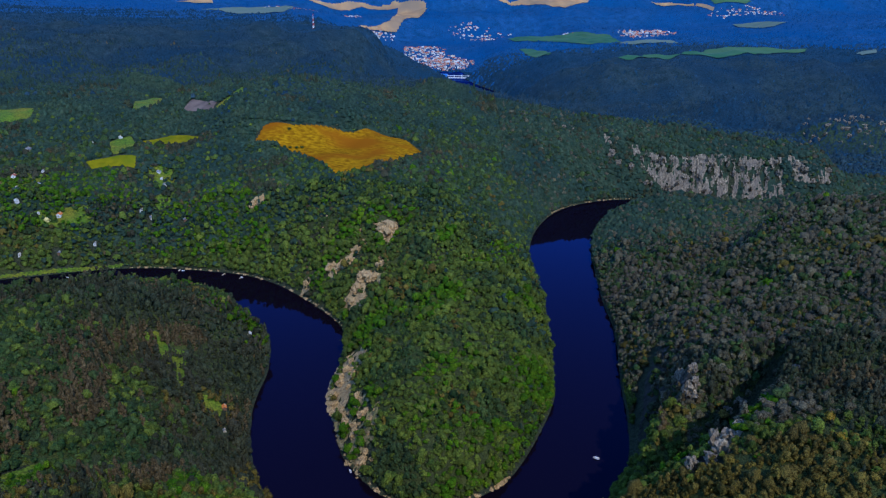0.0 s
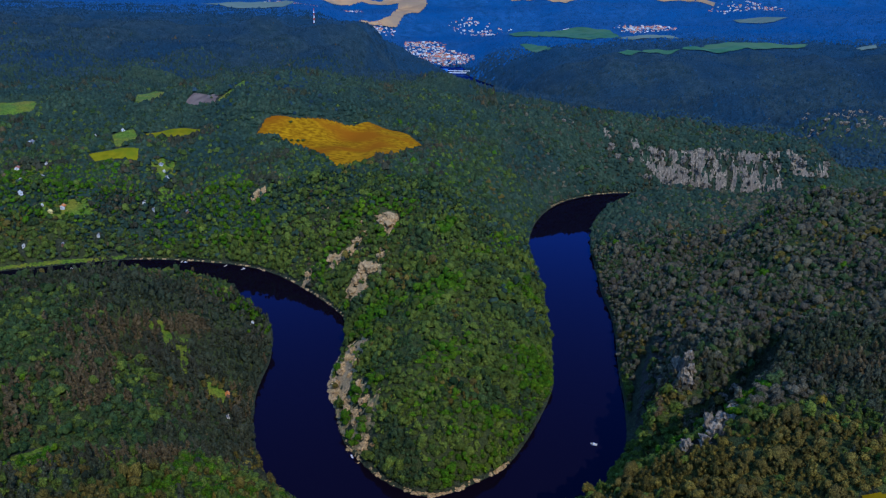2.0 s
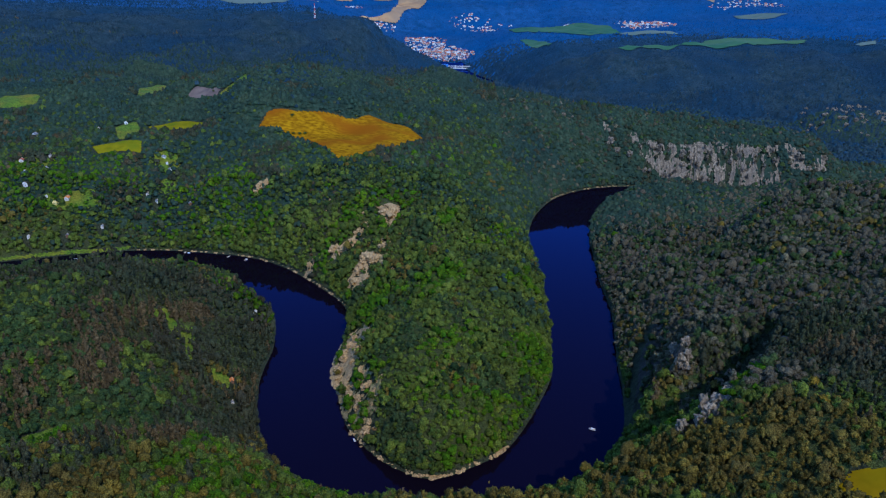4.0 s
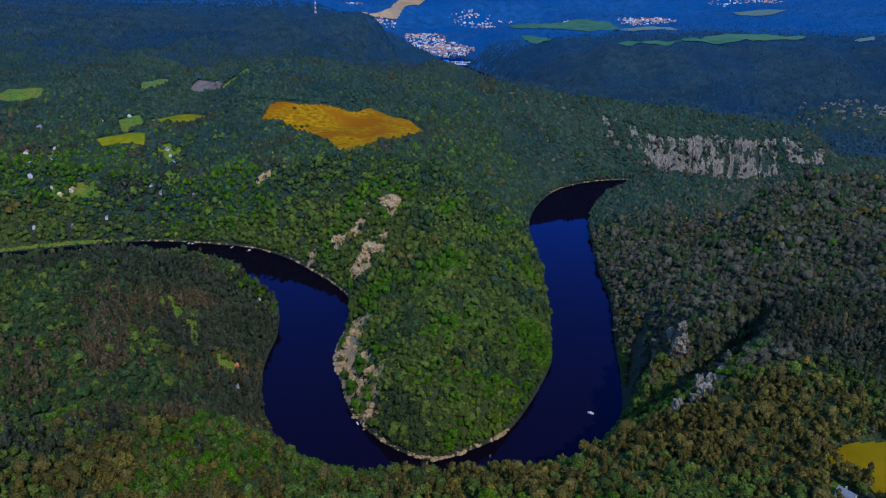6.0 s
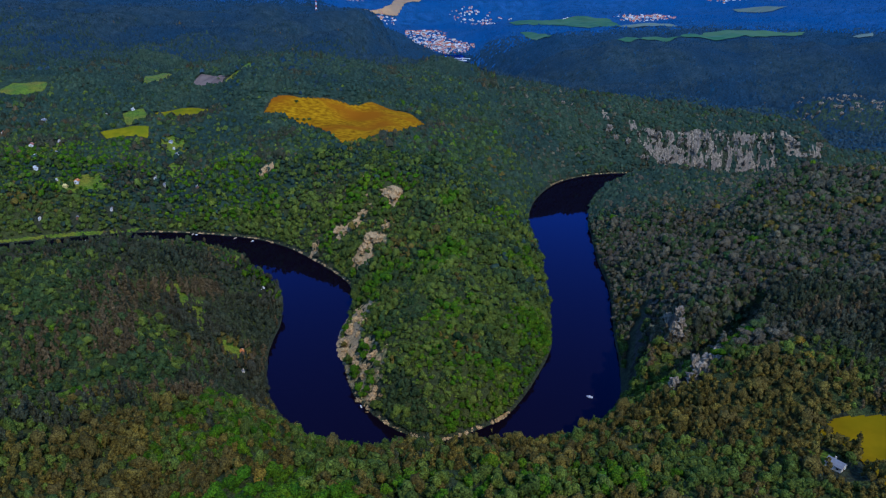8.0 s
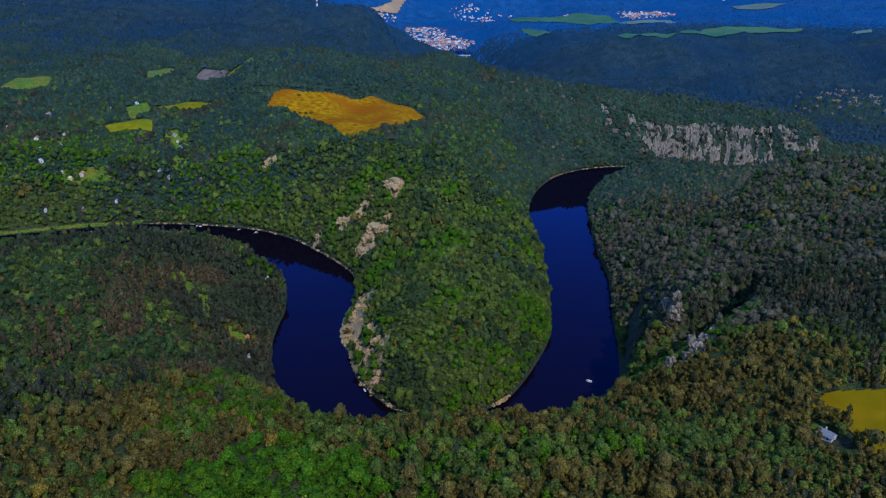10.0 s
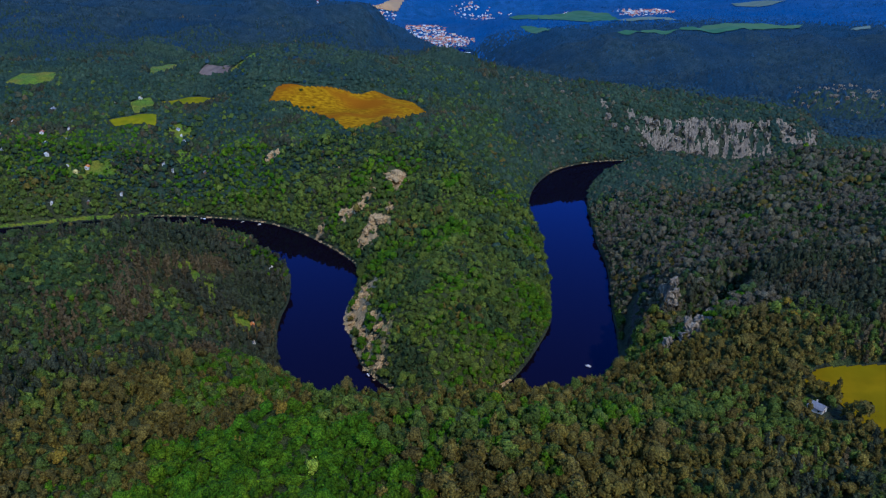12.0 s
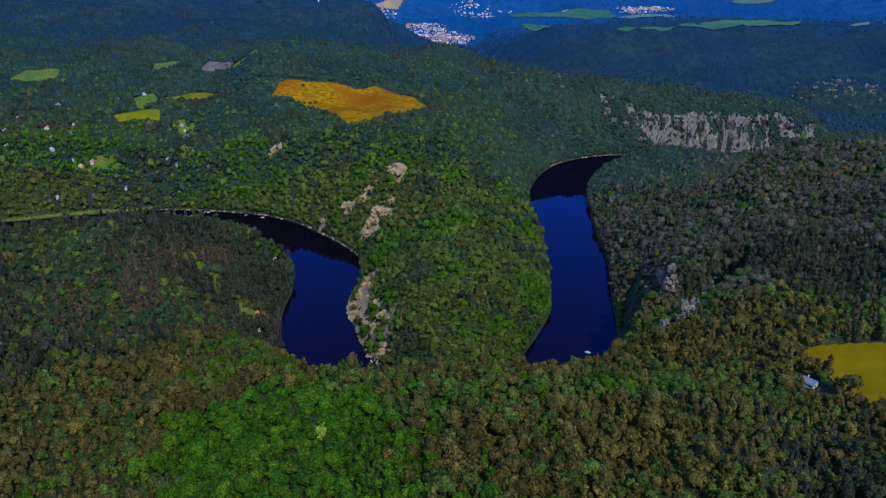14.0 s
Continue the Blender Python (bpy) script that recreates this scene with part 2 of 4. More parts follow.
HORIZON = [
    (1100, 2300, 138, 130, 200), (620, 2600, 132, 110, 180), (300, 3050, 104, 110, 140), (1400, 3000, 146, 150, 300), (600, 3700, 110, 150, 250),
    (2500, 2200, 170, 150, 500), (-40, 3150, 2, 60, 160), (-60, 3450, 12, 60, 200), (-150, 3900, 45, 90, 200), (330, 4250, 60, 150, 200), (1200, 4200, 138, 150, 300),
    (-450, 4650, 165, 200, 250), (200, 4800, 190, 200, 250), (-1500, 4000, 205, 200, 500), (0, 5250, 400, 200, 220), (1200, 5000, 225, 200, 300),
    (2600, 4400, 215, 200, 500), (2000, 5250, 400, 200, 320), (-1600, 5250, 400, 200, 320), (-3500, 4600, 400, 200, 700), (4200, 4900, 400, 200, 700), (900, 5250, 340, 200, 200), (-800, 5250, 330, 200, 200),
]
# ravines in the rocky spur: the floor as x, y, z from head to mouth, then the slopes of the wall to its left and of the open side
RAVINES = [
    (((212, 606, 38), (188, 562, 22), (178, 528, 10), (168, 500, 3), (160, 468, 1)), 3.3, 1.1),
    (((262, 474, 88), (228, 442, 64), (192, 410, 44), (160, 392, 26), (128, 388, 4)), 2.4, 0.62),
]


def ravine(x, y, floor, wall, side):
    """Height of a carved ravine over the points, and the distance from its floor."""
    best, z = np.full(len(x), 1e9), np.zeros(len(x))
    for (x0, y0, z0), (x1, y1, z1) in zip(floor, floor[1:]):
        dx, dy = x1 - x0, y1 - y0
        t = np.clip(((x - x0) * dx + (y - y0) * dy) / (dx * dx + dy * dy), 0, 1)
        away = np.hypot(x - x0 - t * dx, y - y0 - t * dy)
        left = dx * (y - y0) - dy * (x - x0) > 0
        h = z0 + t * (z1 - z0) + np.where(left, wall, side) * np.maximum(away - 3, 0)
        near = away < best
        best, z = np.where(near, away, best), np.where(near, h, z)
    return z, best


def folds(x, y, size, seed):
    """Smooth random relief, about -1 to 1."""
    r = np.random.default_rng(seed)
    out = 0
    for _ in range(8):
        a, k, ph = r.uniform(0, 6.283), r.uniform(0.5, 1.7) * 6.283 / size, r.uniform(0, 6.283)
        out = out + np.sin((x * np.cos(a) + y * np.sin(a)) * k + ph)
    return out / 3.0


def land(x, y):
    x, y = np.ravel(x), np.ravel(y)
    num, wid, den = 0, 0, 1e-12
    for hx, hy, hz, hw, hr in HILLS + WEST + CREST + FAR + HORIZON:
        w = (((x - hx) ** 2 + (y - hy) ** 2) / hr**2 + 0.35) ** -3.0
        num, wid, den = num + w * hz, wid + w * hw, den + w
    d = shore(x, y)
    rise = np.maximum(d, 0) ** 2 / (np.maximum(d, 0) + 5.0)
    high, wid = num / den, wid / den
    z = 1.2 + high * (1 - np.exp(-rise / wid))/(1-np.exp(-3.0))
    z = z + 190 * np.clip((y - 4960) / 300, 0, 1) ** 1.4
    bold = np.clip((d - 40) / 150, 0, 1) * np.clip(high / 90, 0, 1)
    z = z + folds(x, y, 260, 51) * 15 * np.clip((y - 1150) / 600, 0, 1) * np.interp(y, [2300, 2900], [1.0, 0.25]) * bold
    z = z + folds(x, y, 95, 52) * 3.0 * np.clip((y - 380) / 150, 0, 1) * np.clip((d - 12) / 40, 0, 1)
    for floor, wall, side in RAVINES:
        cut, away = ravine(x, y, floor, wall, side)
        z = np.where((d > 0) & (away < 90), np.minimum(z, np.maximum(cut, 1.2)), z)
    z = np.where(d < 0, np.maximum(-8, 1.2 + d * 0.6), z)
    return z


def inside(poly, x, y):
    """True where the points lie in the polygon."""
    p = np.array(poly, float)
    hit = np.zeros(len(x), bool)
    for (x0, y0), (x1, y1) in zip(p, np.roll(p, -1, 0)):
        cross = (y0 > y) != (y1 > y)
        hit ^= cross & (x < (x1 - x0) * (y - y0) / (y1 - y0 + 1e-9) + x0)
    return hit


def mesh_of(name, verts, faces, material, smooth=False, tone=None):
    me = bpy.data.meshes.new(name)
    verts, faces = np.asarray(verts, np.float32), np.asarray(faces, np.int32)
    k = faces.shape[1]
    me.vertices.add(len(verts))
    me.vertices.foreach_set("co", verts.ravel())
    me.loops.add(faces.size)
    me.loops.foreach_set("vertex_index", faces.ravel())
    me.polygons.add(len(faces))
    me.polygons.foreach_set("loop_start", np.arange(0, faces.size, k, dtype=np.int32))
    me.polygons.foreach_set("use_smooth", np.full(len(faces), smooth))
    me.materials.append(material)
    if tone is not None:
        me.attributes.new("tone", "FLOAT", "POINT").data.foreach_set("value", np.asarray(tone, np.float32))
    me.update(calc_edges=True)
    me.validate()
    return me


def widening(lo, hi, fine_lo, fine_hi, step, growth):
    """Grid lines: even steps in the middle, wider and wider outside."""
    mid = list(np.arange(fine_lo, fine_hi + 0.1, step))
    up, down, s = [], [], step
    v = mid[-1]
    while v < hi:
        s *= growth
        v += s
        up.append(min(v, hi))
    s, v = step, mid[0]
    while v > lo:
        s *= growth
        v -= s
        down.append(max(v, lo))
    return np.array(down[::-1] + mid + up)


gx, gy = widening(-4500, 4500, -620, 700, 7, 1.06), widening(-1500, 5270, 60, 1360, 7, 1.035)
X, Y = np.meshgrid(gx, gy)
Z = land(X, Y).reshape(X.shape)


def lie(x, y):
    """Height of the ground sheet as it is meshed."""
    x, y = np.ravel(x), np.ravel(y)
    i, j = np.clip(np.searchsorted(gx, x) - 1, 0, len(gx) - 2), np.clip(np.searchsorted(gy, y) - 1, 0, len(gy) - 2)
    u, v = np.clip((x - gx[i]) / (gx[i + 1] - gx[i]), 0, 1), np.clip((y - gy[j]) / (gy[j + 1] - gy[j]), 0, 1)
    return (Z[j, i] * (1 - u) + Z[j, i + 1] * u) * (1 - v) + (Z[j + 1, i] * (1 - u) + Z[j + 1, i + 1] * u) * v


n, k = len(gx), len(gy)
quad = (np.arange(k - 1)[:, None] * n + np.arange(n - 1)).ravel()
ground = tagged(new("ground", mesh_of("ground", np.stack([X, Y, Z], -1).reshape(-1, 3), np.stack([quad, quad + 1, quad + n + 1, quad + n], 1), M_FLOOR, True)),
                "hilly forest floor with a deep winding river valley", "ground", kind="structure")
water = tagged(new("water", mesh_of("water", [(-1600, 300, 0), (1500, 300, 0), (1500, 2996, 0), (-1600, 2996, 0)], [(0, 1, 2, 3)], M_WATER)),
               "dark blue calm river water between wooded banks", "water", kind="structure")

# golden trees: x, y, half width, height; bushes in the grain: x, y, half width
AUTUMN = [(-75, 178, 2.4, 11), (-89, 158, 2.6, 9), (-171, 169, 3.4, 10), (20, 202, 3.0, 11), (222, 338, 3.6, 10), (218, 318, 3.0, 9), (-15, 624, 3.2, 9), (40, 835, 3.4, 9)]
FIELD_BUSHES = [(-270, 1072, 3.5), (-262, 1076, 3.0), (-252, 1078, 3.4), (-244, 1080, 2.6), (-234, 1081, 3.4), (-226, 1083, 3.0), (-250, 1108, 3.2)]
# ---- fields, towns, rocks and cottages: where they lie ----
FIELDS = [
    ("corn_field", [(-300, 1090), (-290, 1116), (-244, 1118), (-150, 1148), (-132, 1168), (-79, 1164), (-37, 1102), (-75, 1032), (-121, 984), (-156, 974), (-190, 1026), (-228, 1070)], M_CORN, "ripe orange grain field on the hilltop"),
    ("meadow", [(-546, 1032), (-503, 1046), (-472, 1042), (-466, 1020), (-530, 1016)], M_HAY, "dry yellow meadow beside a cottage colony"),
    ("meadow", [(-490, 1114), (-460, 1152), (-412, 1150), (-402, 1108), (-476, 1094)], M_HAY, "long yellow meadow among dark woods"),
    ("meadow", [(-535, 1094), (-511, 1120), (-490, 1088), (-505, 1050), (-515, 1056)], M_GRASS, "small green meadow in the woods"),
    ("meadow", [(-559, 1242), (-582, 1314), (-578, 1392), (-521, 1322), (-532, 1262)], M_GRASS, "green clearing with a pale farm track"),
    ("clearing", [(-470, 1246), (-464, 1284), (-403, 1242), (-406, 1212)], M_SOIL, "brown felled clearing in the woods"),
    ("clearing", [(-403, 1212), (-390, 1250), (-377, 1312), (-364, 1266), (-380, 1216)], M_GRASS, "narrow green clearing along a wood edge"),
    ("meadow", [(-790, 1170), (-785, 1224), (-722, 1226), (-708, 1180), (-754, 1166)], M_GRASS, "green meadow at the wood edge"),
    ("garden", [(-449, 1028), (-421, 1042), (-404, 1012), (-415, 982), (-440, 1004)], M_GRASS, "bright garden plots with little huts"),
    ("garden", [(-421, 958), (-404, 978), (-388, 950), (-402, 938)], M_GRASS, "yellowish garden plot in the trees"),
    ("river_meadow", [(-640, 785), (-570, 810), (-500, 836), (-430, 858), (-427, 863), (-500, 842), (-570, 815), (-640, 790)], M_GRASS, "grassy strip along the river bank"),
    ("clearing", [(-286, 594), (-276, 602), (-256, 580), (-242, 584), (-236, 564), (-223, 519), (-229, 518), (-244, 554), (-258, 560)], M_GRASS, "sunlit grassy clearing in the woods"),
    ("clearing", [(-208, 525), (-194, 531), (-186, 503), (-200, 506)], M_GRASS, "small grassy clearing round a cottage"),
    ("clearing", [(-272, 350), (-258, 366), (-246, 342), (-256, 328)], M_GRASS, "small green clearing"),
    ("meadow", [(197, 259), (210, 269), (262, 260), (330, 246), (320, 180), (214, 194), (205, 214), (204, 246)], M_MEADOW, "mown yellow meadow on the hilltop"),
    ("garden", [(179, 240), (186, 248), (196, 240), (189, 228), (180, 231)], M_GRASS, "small lawn beside a cottage"),
    ("garden", [(-570, 890), (-560, 912), (-500, 930), (-480, 905), (-520, 885)], M_GRASS, "green cottage gardens"),
    ("garden", [(-650, 960), (-640, 1000), (-600, 1010), (-585, 960), (-610, 940)], M_GRASS, "green cottage gardens above the river"),
]
FAR_FIELDS = [
    ("crop_field", [(315, 3730), (499, 3806), (710, 4189), (866, 3865), (847, 3522), (641, 3300), (562, 3458), (329, 3562)], M_CROP, "green crop field on the plateau"),
    ("crop_field", [(847, 3522), (991, 3193), (958, 3008), (762, 2970), (709, 3147)], M_PALE, "pale green field below a village"),
    ("crop_field", [(305, 3423), (350, 3221), (416, 2999), (378, 2619), (334, 2949)], M_CROP, "green crop field above the valley"),
    ("crop_field", [(578, 2422), (707, 2584), (824, 2541), (798, 2517), (627, 2424)], M_CROP, "green field on the plateau edge"),
    ("crop_field", [(824, 2541), (984, 2745), (1077, 2767), (1351, 2709), (1307, 2639), (1199, 2645), (988, 2525), (867, 2520)], M_CROP, "long green field on the plateau edge"),
    ("stubble_field", [(-925, 4818), (-759, 4887), (-546, 4990), (-356, 5018), (-152, 4906), (-139, 4856), (-184, 4422), (-259, 4362), (-292, 4202), (-407, 4145), (-511, 4076), (-337, 4276), (-331, 4940), (-578, 4929), (-749, 4813)], M_STUBBLE, "pale harvested field beyond the town"),
    ("crop_field", [(-1322, 3927), (-1266, 4194), (-967, 4617), (-829, 3683), (-1011, 3521)], M_PALE, "pale green field among blue hills"),
    ("stubble_field", [(299, 5060), (527, 5007), (766, 4818), (955, 5009), (949, 5024)], M_STUBBLE, "pale harvested field on the horizon"),
    ("stubble_field", [(-1708, 4612), (-1570, 4565), (-1457, 4578), (-1490, 4653)], M_STUBBLE, "pale harvested field on the hills"),
    ("stubble_field", [(1383, 5066), (1540, 4938), (1661, 4610), (1686, 4663), (1522, 5013)], M_STUBBLE, "pale harvested field on the horizon"),
    ("stubble_field", [(1493, 2637), (1665, 2812), (1545, 2599), (1453, 2529)], M_PALE, "pale field on the plateau"),
    ("crop_field", [(1664, 4280), (1762, 4172), (1816, 3912), (1725, 3865), (1661, 4147)], M_PALE, "green field near a village"),
    ("crop_field", [(1696, 4777), (1942, 4737), (1889, 4686), (1702, 4713)], M_CROP, "green field on the far hills"),
]
CRAGS = [
    ("pond", [(-70, 3010), (60, 3004), (80, 3050), (60, 3120), (-40, 3110)], M_WATER, "blue pool below the river dam"),
    ("cliff_face", [(362, 1262), (372, 1276), (480, 1262), (606, 1236), (604, 1190), (540, 1192), (470, 1206), (420, 1232)], M_GREY, "bare grey-brown cliff above the river bend"),
    ("rock_slab", [(-92, 626), (-79, 618), (-68, 584), (-70, 552), (-78, 536), (-84, 522), (-92, 518), (-106, 540), (-107, 580), (-104, 606)], M_ROCK, "bare tan rock slab falling to the river"),
    ("stony_slope", [(-92, 516), (-72, 530), (-60, 508), (-46, 474), (-54, 456), (-62, 448), (-80, 474), (-90, 500)], M_SCREE, "stony broken slope below a rock slab"),
    ("rock_slab", [(-118, 730), (-104, 746), (-90, 742), (-84, 722), (-86, 706), (-103, 712)], M_ROCK, "bare tan rock slab on the slope"),
    ("stony_slope", [(-90, 740), (-66, 748), (-62, 734), (-74, 716)], M_SCREE, "bare stony patch on the slope"),
    ("rock_slab", [(-143, 780), (-128, 797), (-112, 803), (-109, 788), (-132, 774)], M_ROCK, "stony strip on the slope"),
    ("rock_slab", [(-176, 778), (-170, 802), (-163, 794), (-164, 776)], M_ROCK, "narrow rock rib above the bank"),
    ("rock_slab", [(-268, 926), (-256, 946), (-250, 940), (-259, 922)], M_ROCK, "small pale crag in the woods"),
    ("ravine_wall", [(214, 604), (190, 562), (180, 528), (170, 500), (162, 470), (170, 452), (188, 448), (198, 470), (202, 520), (208, 556), (222, 594)], M_DARK_ROCK, "rock wall of a deep ravine, coloured dark for its shade"),
    ("ravine_wall", [(248, 455), (226, 434), (190, 402), (160, 386), (136, 380), (138, 348), (152, 332), (172, 345), (192, 372), (216, 406), (248, 440)], M_DARK_ROCK, "rock wall of a deep ravine, coloured dark for its shade"),
    ("rock_slab", [(300, 1324), (312, 1319), (317, 1296), (303, 1294)], M_GREY, "small grey crag beside the cliff"),
    ("rock_slab", [(350, 1297), (360, 1292), (365, 1273), (352, 1272)], M_GREY, "small grey crag beside the cliff"),
    ("rock_slab", [(235, 1353), (251, 1350), (253, 1337), (238, 1337)], M_GREY, "small grey crag on the ridge"),
    ("rock_slab", [(616, 1238), (640, 1234), (652, 1204), (626, 1202)], M_GREY, "grey crag beside the cliff"),
    ("rock_slab", [(666, 1223), (692, 1222), (690, 1207), (668, 1205)], M_GREY, "small grey crag on the ridge"),
    ("rock_slab", [(-84, 846), (-60, 850), (-53, 812), (-56, 800), (-70, 798), (-86, 822)], M_ROCK, "bare tan crag on the hillside"),
]
FIELDS += FAR_FIELDS + CRAGS
# towns: centre x, y and half lengths
TOWNS = [(-370, 4140, 80, 70), (650, 4130, 70, 90), (-5, 3440, 135, 220), (-120, 3720, 110, 200), (230, 4360, 220, 120), (1060, 3920, 150, 190), (-1000, 4480, 150, 110), (-700, 4330, 190, 110), (1880, 4560, 240, 110)]
# cottages: x, y, turn, length, wall, roof
COTTAGES = [
    (190, 229, 38, 7.6, M_WHITE, M_SLATE), (-203, 656, 10, 6.5, M_WHITE, M_WHITE), (-189, 520, 20, 6.5, M_WOOD, M_ORANGE), (-603, 944, 30, 11, M_WHITE, M_WHITE),
    (-538, 894, 70, 9, M_CREAM, M_CREAM), (-527, 905, 10, 11, M_WHITE, M_ORANGE), (-630, 985, 20, 11, M_WHITE, M_RED), (-664, 1088, 5, 14, M_WHITE, M_SLATE),
    (-523, 1108, 40, 8, M_WHITE, M_WHITE), (-562, 1092, 15, 7, M_WHITE, M_WHITE), (-414, 994, 30, 8, M_WHITE, M_SLATE), (-432, 1022, 80, 7, M_WHITE, M_SLATE),
    (-424, 1010, 20, 6, M_WHITE, M_WHITE), (-427, 936, 15, 8, M_WHITE, M_SLATE), (-410, 926, 50, 7, M_WHITE, M_SLATE), (-362, 922, 30, 7, M_WOOD, M_SLATE),
    (-604, 1016, 25, 7, M_WHITE, M_SLATE), (-440, 868, 5, 6, M_WHITE, M_SLATE), (-552, 842, 25, 6, M_WHITE, M_WHITE), (-508, 856, 20, 6, M_WOOD, M_SLATE),
    (-470, 878, 15, 6, M_WHITE, M_SLATE), (-556, 906, 35, 6, M_WHITE, M_WHITE), (-585, 968, 60, 7, M_WHITE, M_SLATE), (-660, 924, 10, 9, M_WHITE, M_SLATE), (-693, 978, 25, 10, M_WHITE, M_RED), (-714, 1055, 15, 9, M_WHITE, M_RED), (-589, 916, 40, 9, M_WHITE, M_WHITE),
    (-180, 490, 30, 4, M_WHITE, M_SLATE),
]
# rock outcrops: x, y, width, height
ROCKS = [
    (-70, 836, 26, 20), (-58, 826, 15, 12), (-81, 744, 13, 12), (-90, 752, 17, 16), (-98, 740, 14, 12), (-104, 728, 11, 9), (-74, 764, 10, 9), (-116, 792, 13, 11), (-126, 786, 12, 10),
    (-138, 792, 13, 11), (-108, 806, 12, 10), (-98, 816, 9, 8), (-168, 788, 8, 14), (-162, 794, 7, 9), (-88, 600, 12, 14), (-90, 588, 14, 16), (-94, 576, 15, 17), (-93, 562, 17, 18), (-96, 550, 15, 16), (-94, 538, 14, 14),
    (-84, 574, 12, 14), (-80, 560, 10, 10),
]
RIBS = [
    (-82, 546, 12, 12), (-86, 524, 12, 10), (-72, 520, 9, 8), (-80, 505, 9, 8), (-64, 492, 9, 8), (-70, 480, 8, 7), (-60, 455, 9, 7), (-261, 932, 14, 12), (-266, 924, 10, 9), (-70, 900, 9, 6),
    (189, 452, 10, 18), (193, 460, 9, 18), (186, 456, 8, 22), (194, 470, 8, 16), (190, 480, 7, 20), (196, 486, 8, 14), (186, 494, 7, 18), (198, 503, 8, 14), (200, 520, 8, 12),
    (172, 345, 12, 18), (164, 338, 10, 18), (156, 331, 10, 14), (182, 357, 9, 16), (148, 334, 8, 20), (166, 350, 8, 22), (216, 446, 7, 6), (226, 452, 9, 7), (244, 444, 10, 7), (248, 428, 8, 6),
    (310, 1280, 14, 16), (345, 1262, 12, 14), (322, 1268, 10, 12), (228, 1338, 10, 8), (246, 1330, 9, 7), (640, 1216, 16, 18), (626, 1222, 12, 16), (690, 1226, 12, 12), (656, 1206, 10, 10),
]
crag = np.random.default_rng(12)
WALL = []
for step in range(40):  # broken teeth along the rim of the long cliff
    along = step / 39
    WALL.append((368 + 236 * along + crag.uniform(-6, 6), 1266 - 40 * along + crag.uniform(-24, 6), crag.uniform(4, 12), crag.uniform(7, 20)))
for step in range(64):  # scattered rocks on the far right slope
    WALL.append((crag.normal(905, 50), crag.normal(1530, 60), crag.uniform(5, 13), crag.uniform(6, 12)))
for step in range(34):  # loose rocks below the slab
    WALL_X = crag.uniform(-92, -52)
    ROCKS.append((WALL_X, 535 - 100 * (WALL_X + 92) / 40 * crag.uniform(0.5, 1.0), crag.uniform(2.5, 5.5), crag.uniform(2.5, 6)))
for step in range(46):  # small rocks strewn over the flank above the slabs
    ROCKS.append((crag.uniform(-160, -52), crag.uniform(705, 880), crag.uniform(2.0, 5.5), crag.uniform(2.5, 6)))
for step in range(26):
    ROCKS.append((crag.normal(-76, 11), crag.uniform(440, 640), crag.uniform(2.0, 5.0), crag.uniform(2.0, 5)))
BANKS = []
for i in range(60, len(COURSE)):
    cx, cy, w = COURSE[i]
    if -430 < cx < -100 and 620 < cy < 870 or -150 < cx < 90 and 360 < cy < 720 or 180 < cx < 420 and 1100 < cy < 1230:
        ahead = COURSE[min(i + 1, len(COURSE) - 1)] - COURSE[i - 1]
        side = np.array([-ahead[1], ahead[0]]) / math.hypot(ahead[0], ahead[1])
        for _ in range(5):
            if crag.uniform() < 0.58:
                continue
            off, slip = w + crag.normal(1.0, 0.8), crag.uniform(-0.5, 0.5)
            BANKS.append((cx + side[0] * off + slip * ahead[0], cy + side[1] * off + slip * ahead[1], crag.uniform(0.9, 2.0) ** 2, crag.uniform(0.6, 2.2)))
ROCKS = [(x, y, w * (0.62 if w > 9 and x < 0 and y < 640 else 1.15), h * (0.5 if w > 9 and x < 0 and y < 640 else 0.85)) for x, y, w, h in ROCKS + RIBS[:10]]
GREY_ROCKS = [(x, y, w, h * (0.62 if y < 600 else 1)) for x, y, w, h in RIBS[10:]] + WALL
BARE = ROCKS + GREY_ROCKS

def crags(x, y, tall):
    """Ribs and gullies that run down a rock face, with smaller cracks across."""
    out = np.empty(len(x))
    for i, (px, py) in enumerate(zip(x.tolist(), y.tolist())):
        warp = 5.0 * noise.noise((px / 22, py / 22, 3.0))
        rib = 1 - abs(noise.noise(((px + warp) / 7.5, py / 40, 0.0))) * 2.2
        crack = 1 - abs(noise.noise(((px + warp) / 3.2, py / 9, 7.0))) * 2.0
        block = noise.cell((px / 6.0, py / 5.0, 1.0))
        out[i] = tall * (0.65 * rib + 0.3 * crack + 0.35 * block)
    return out


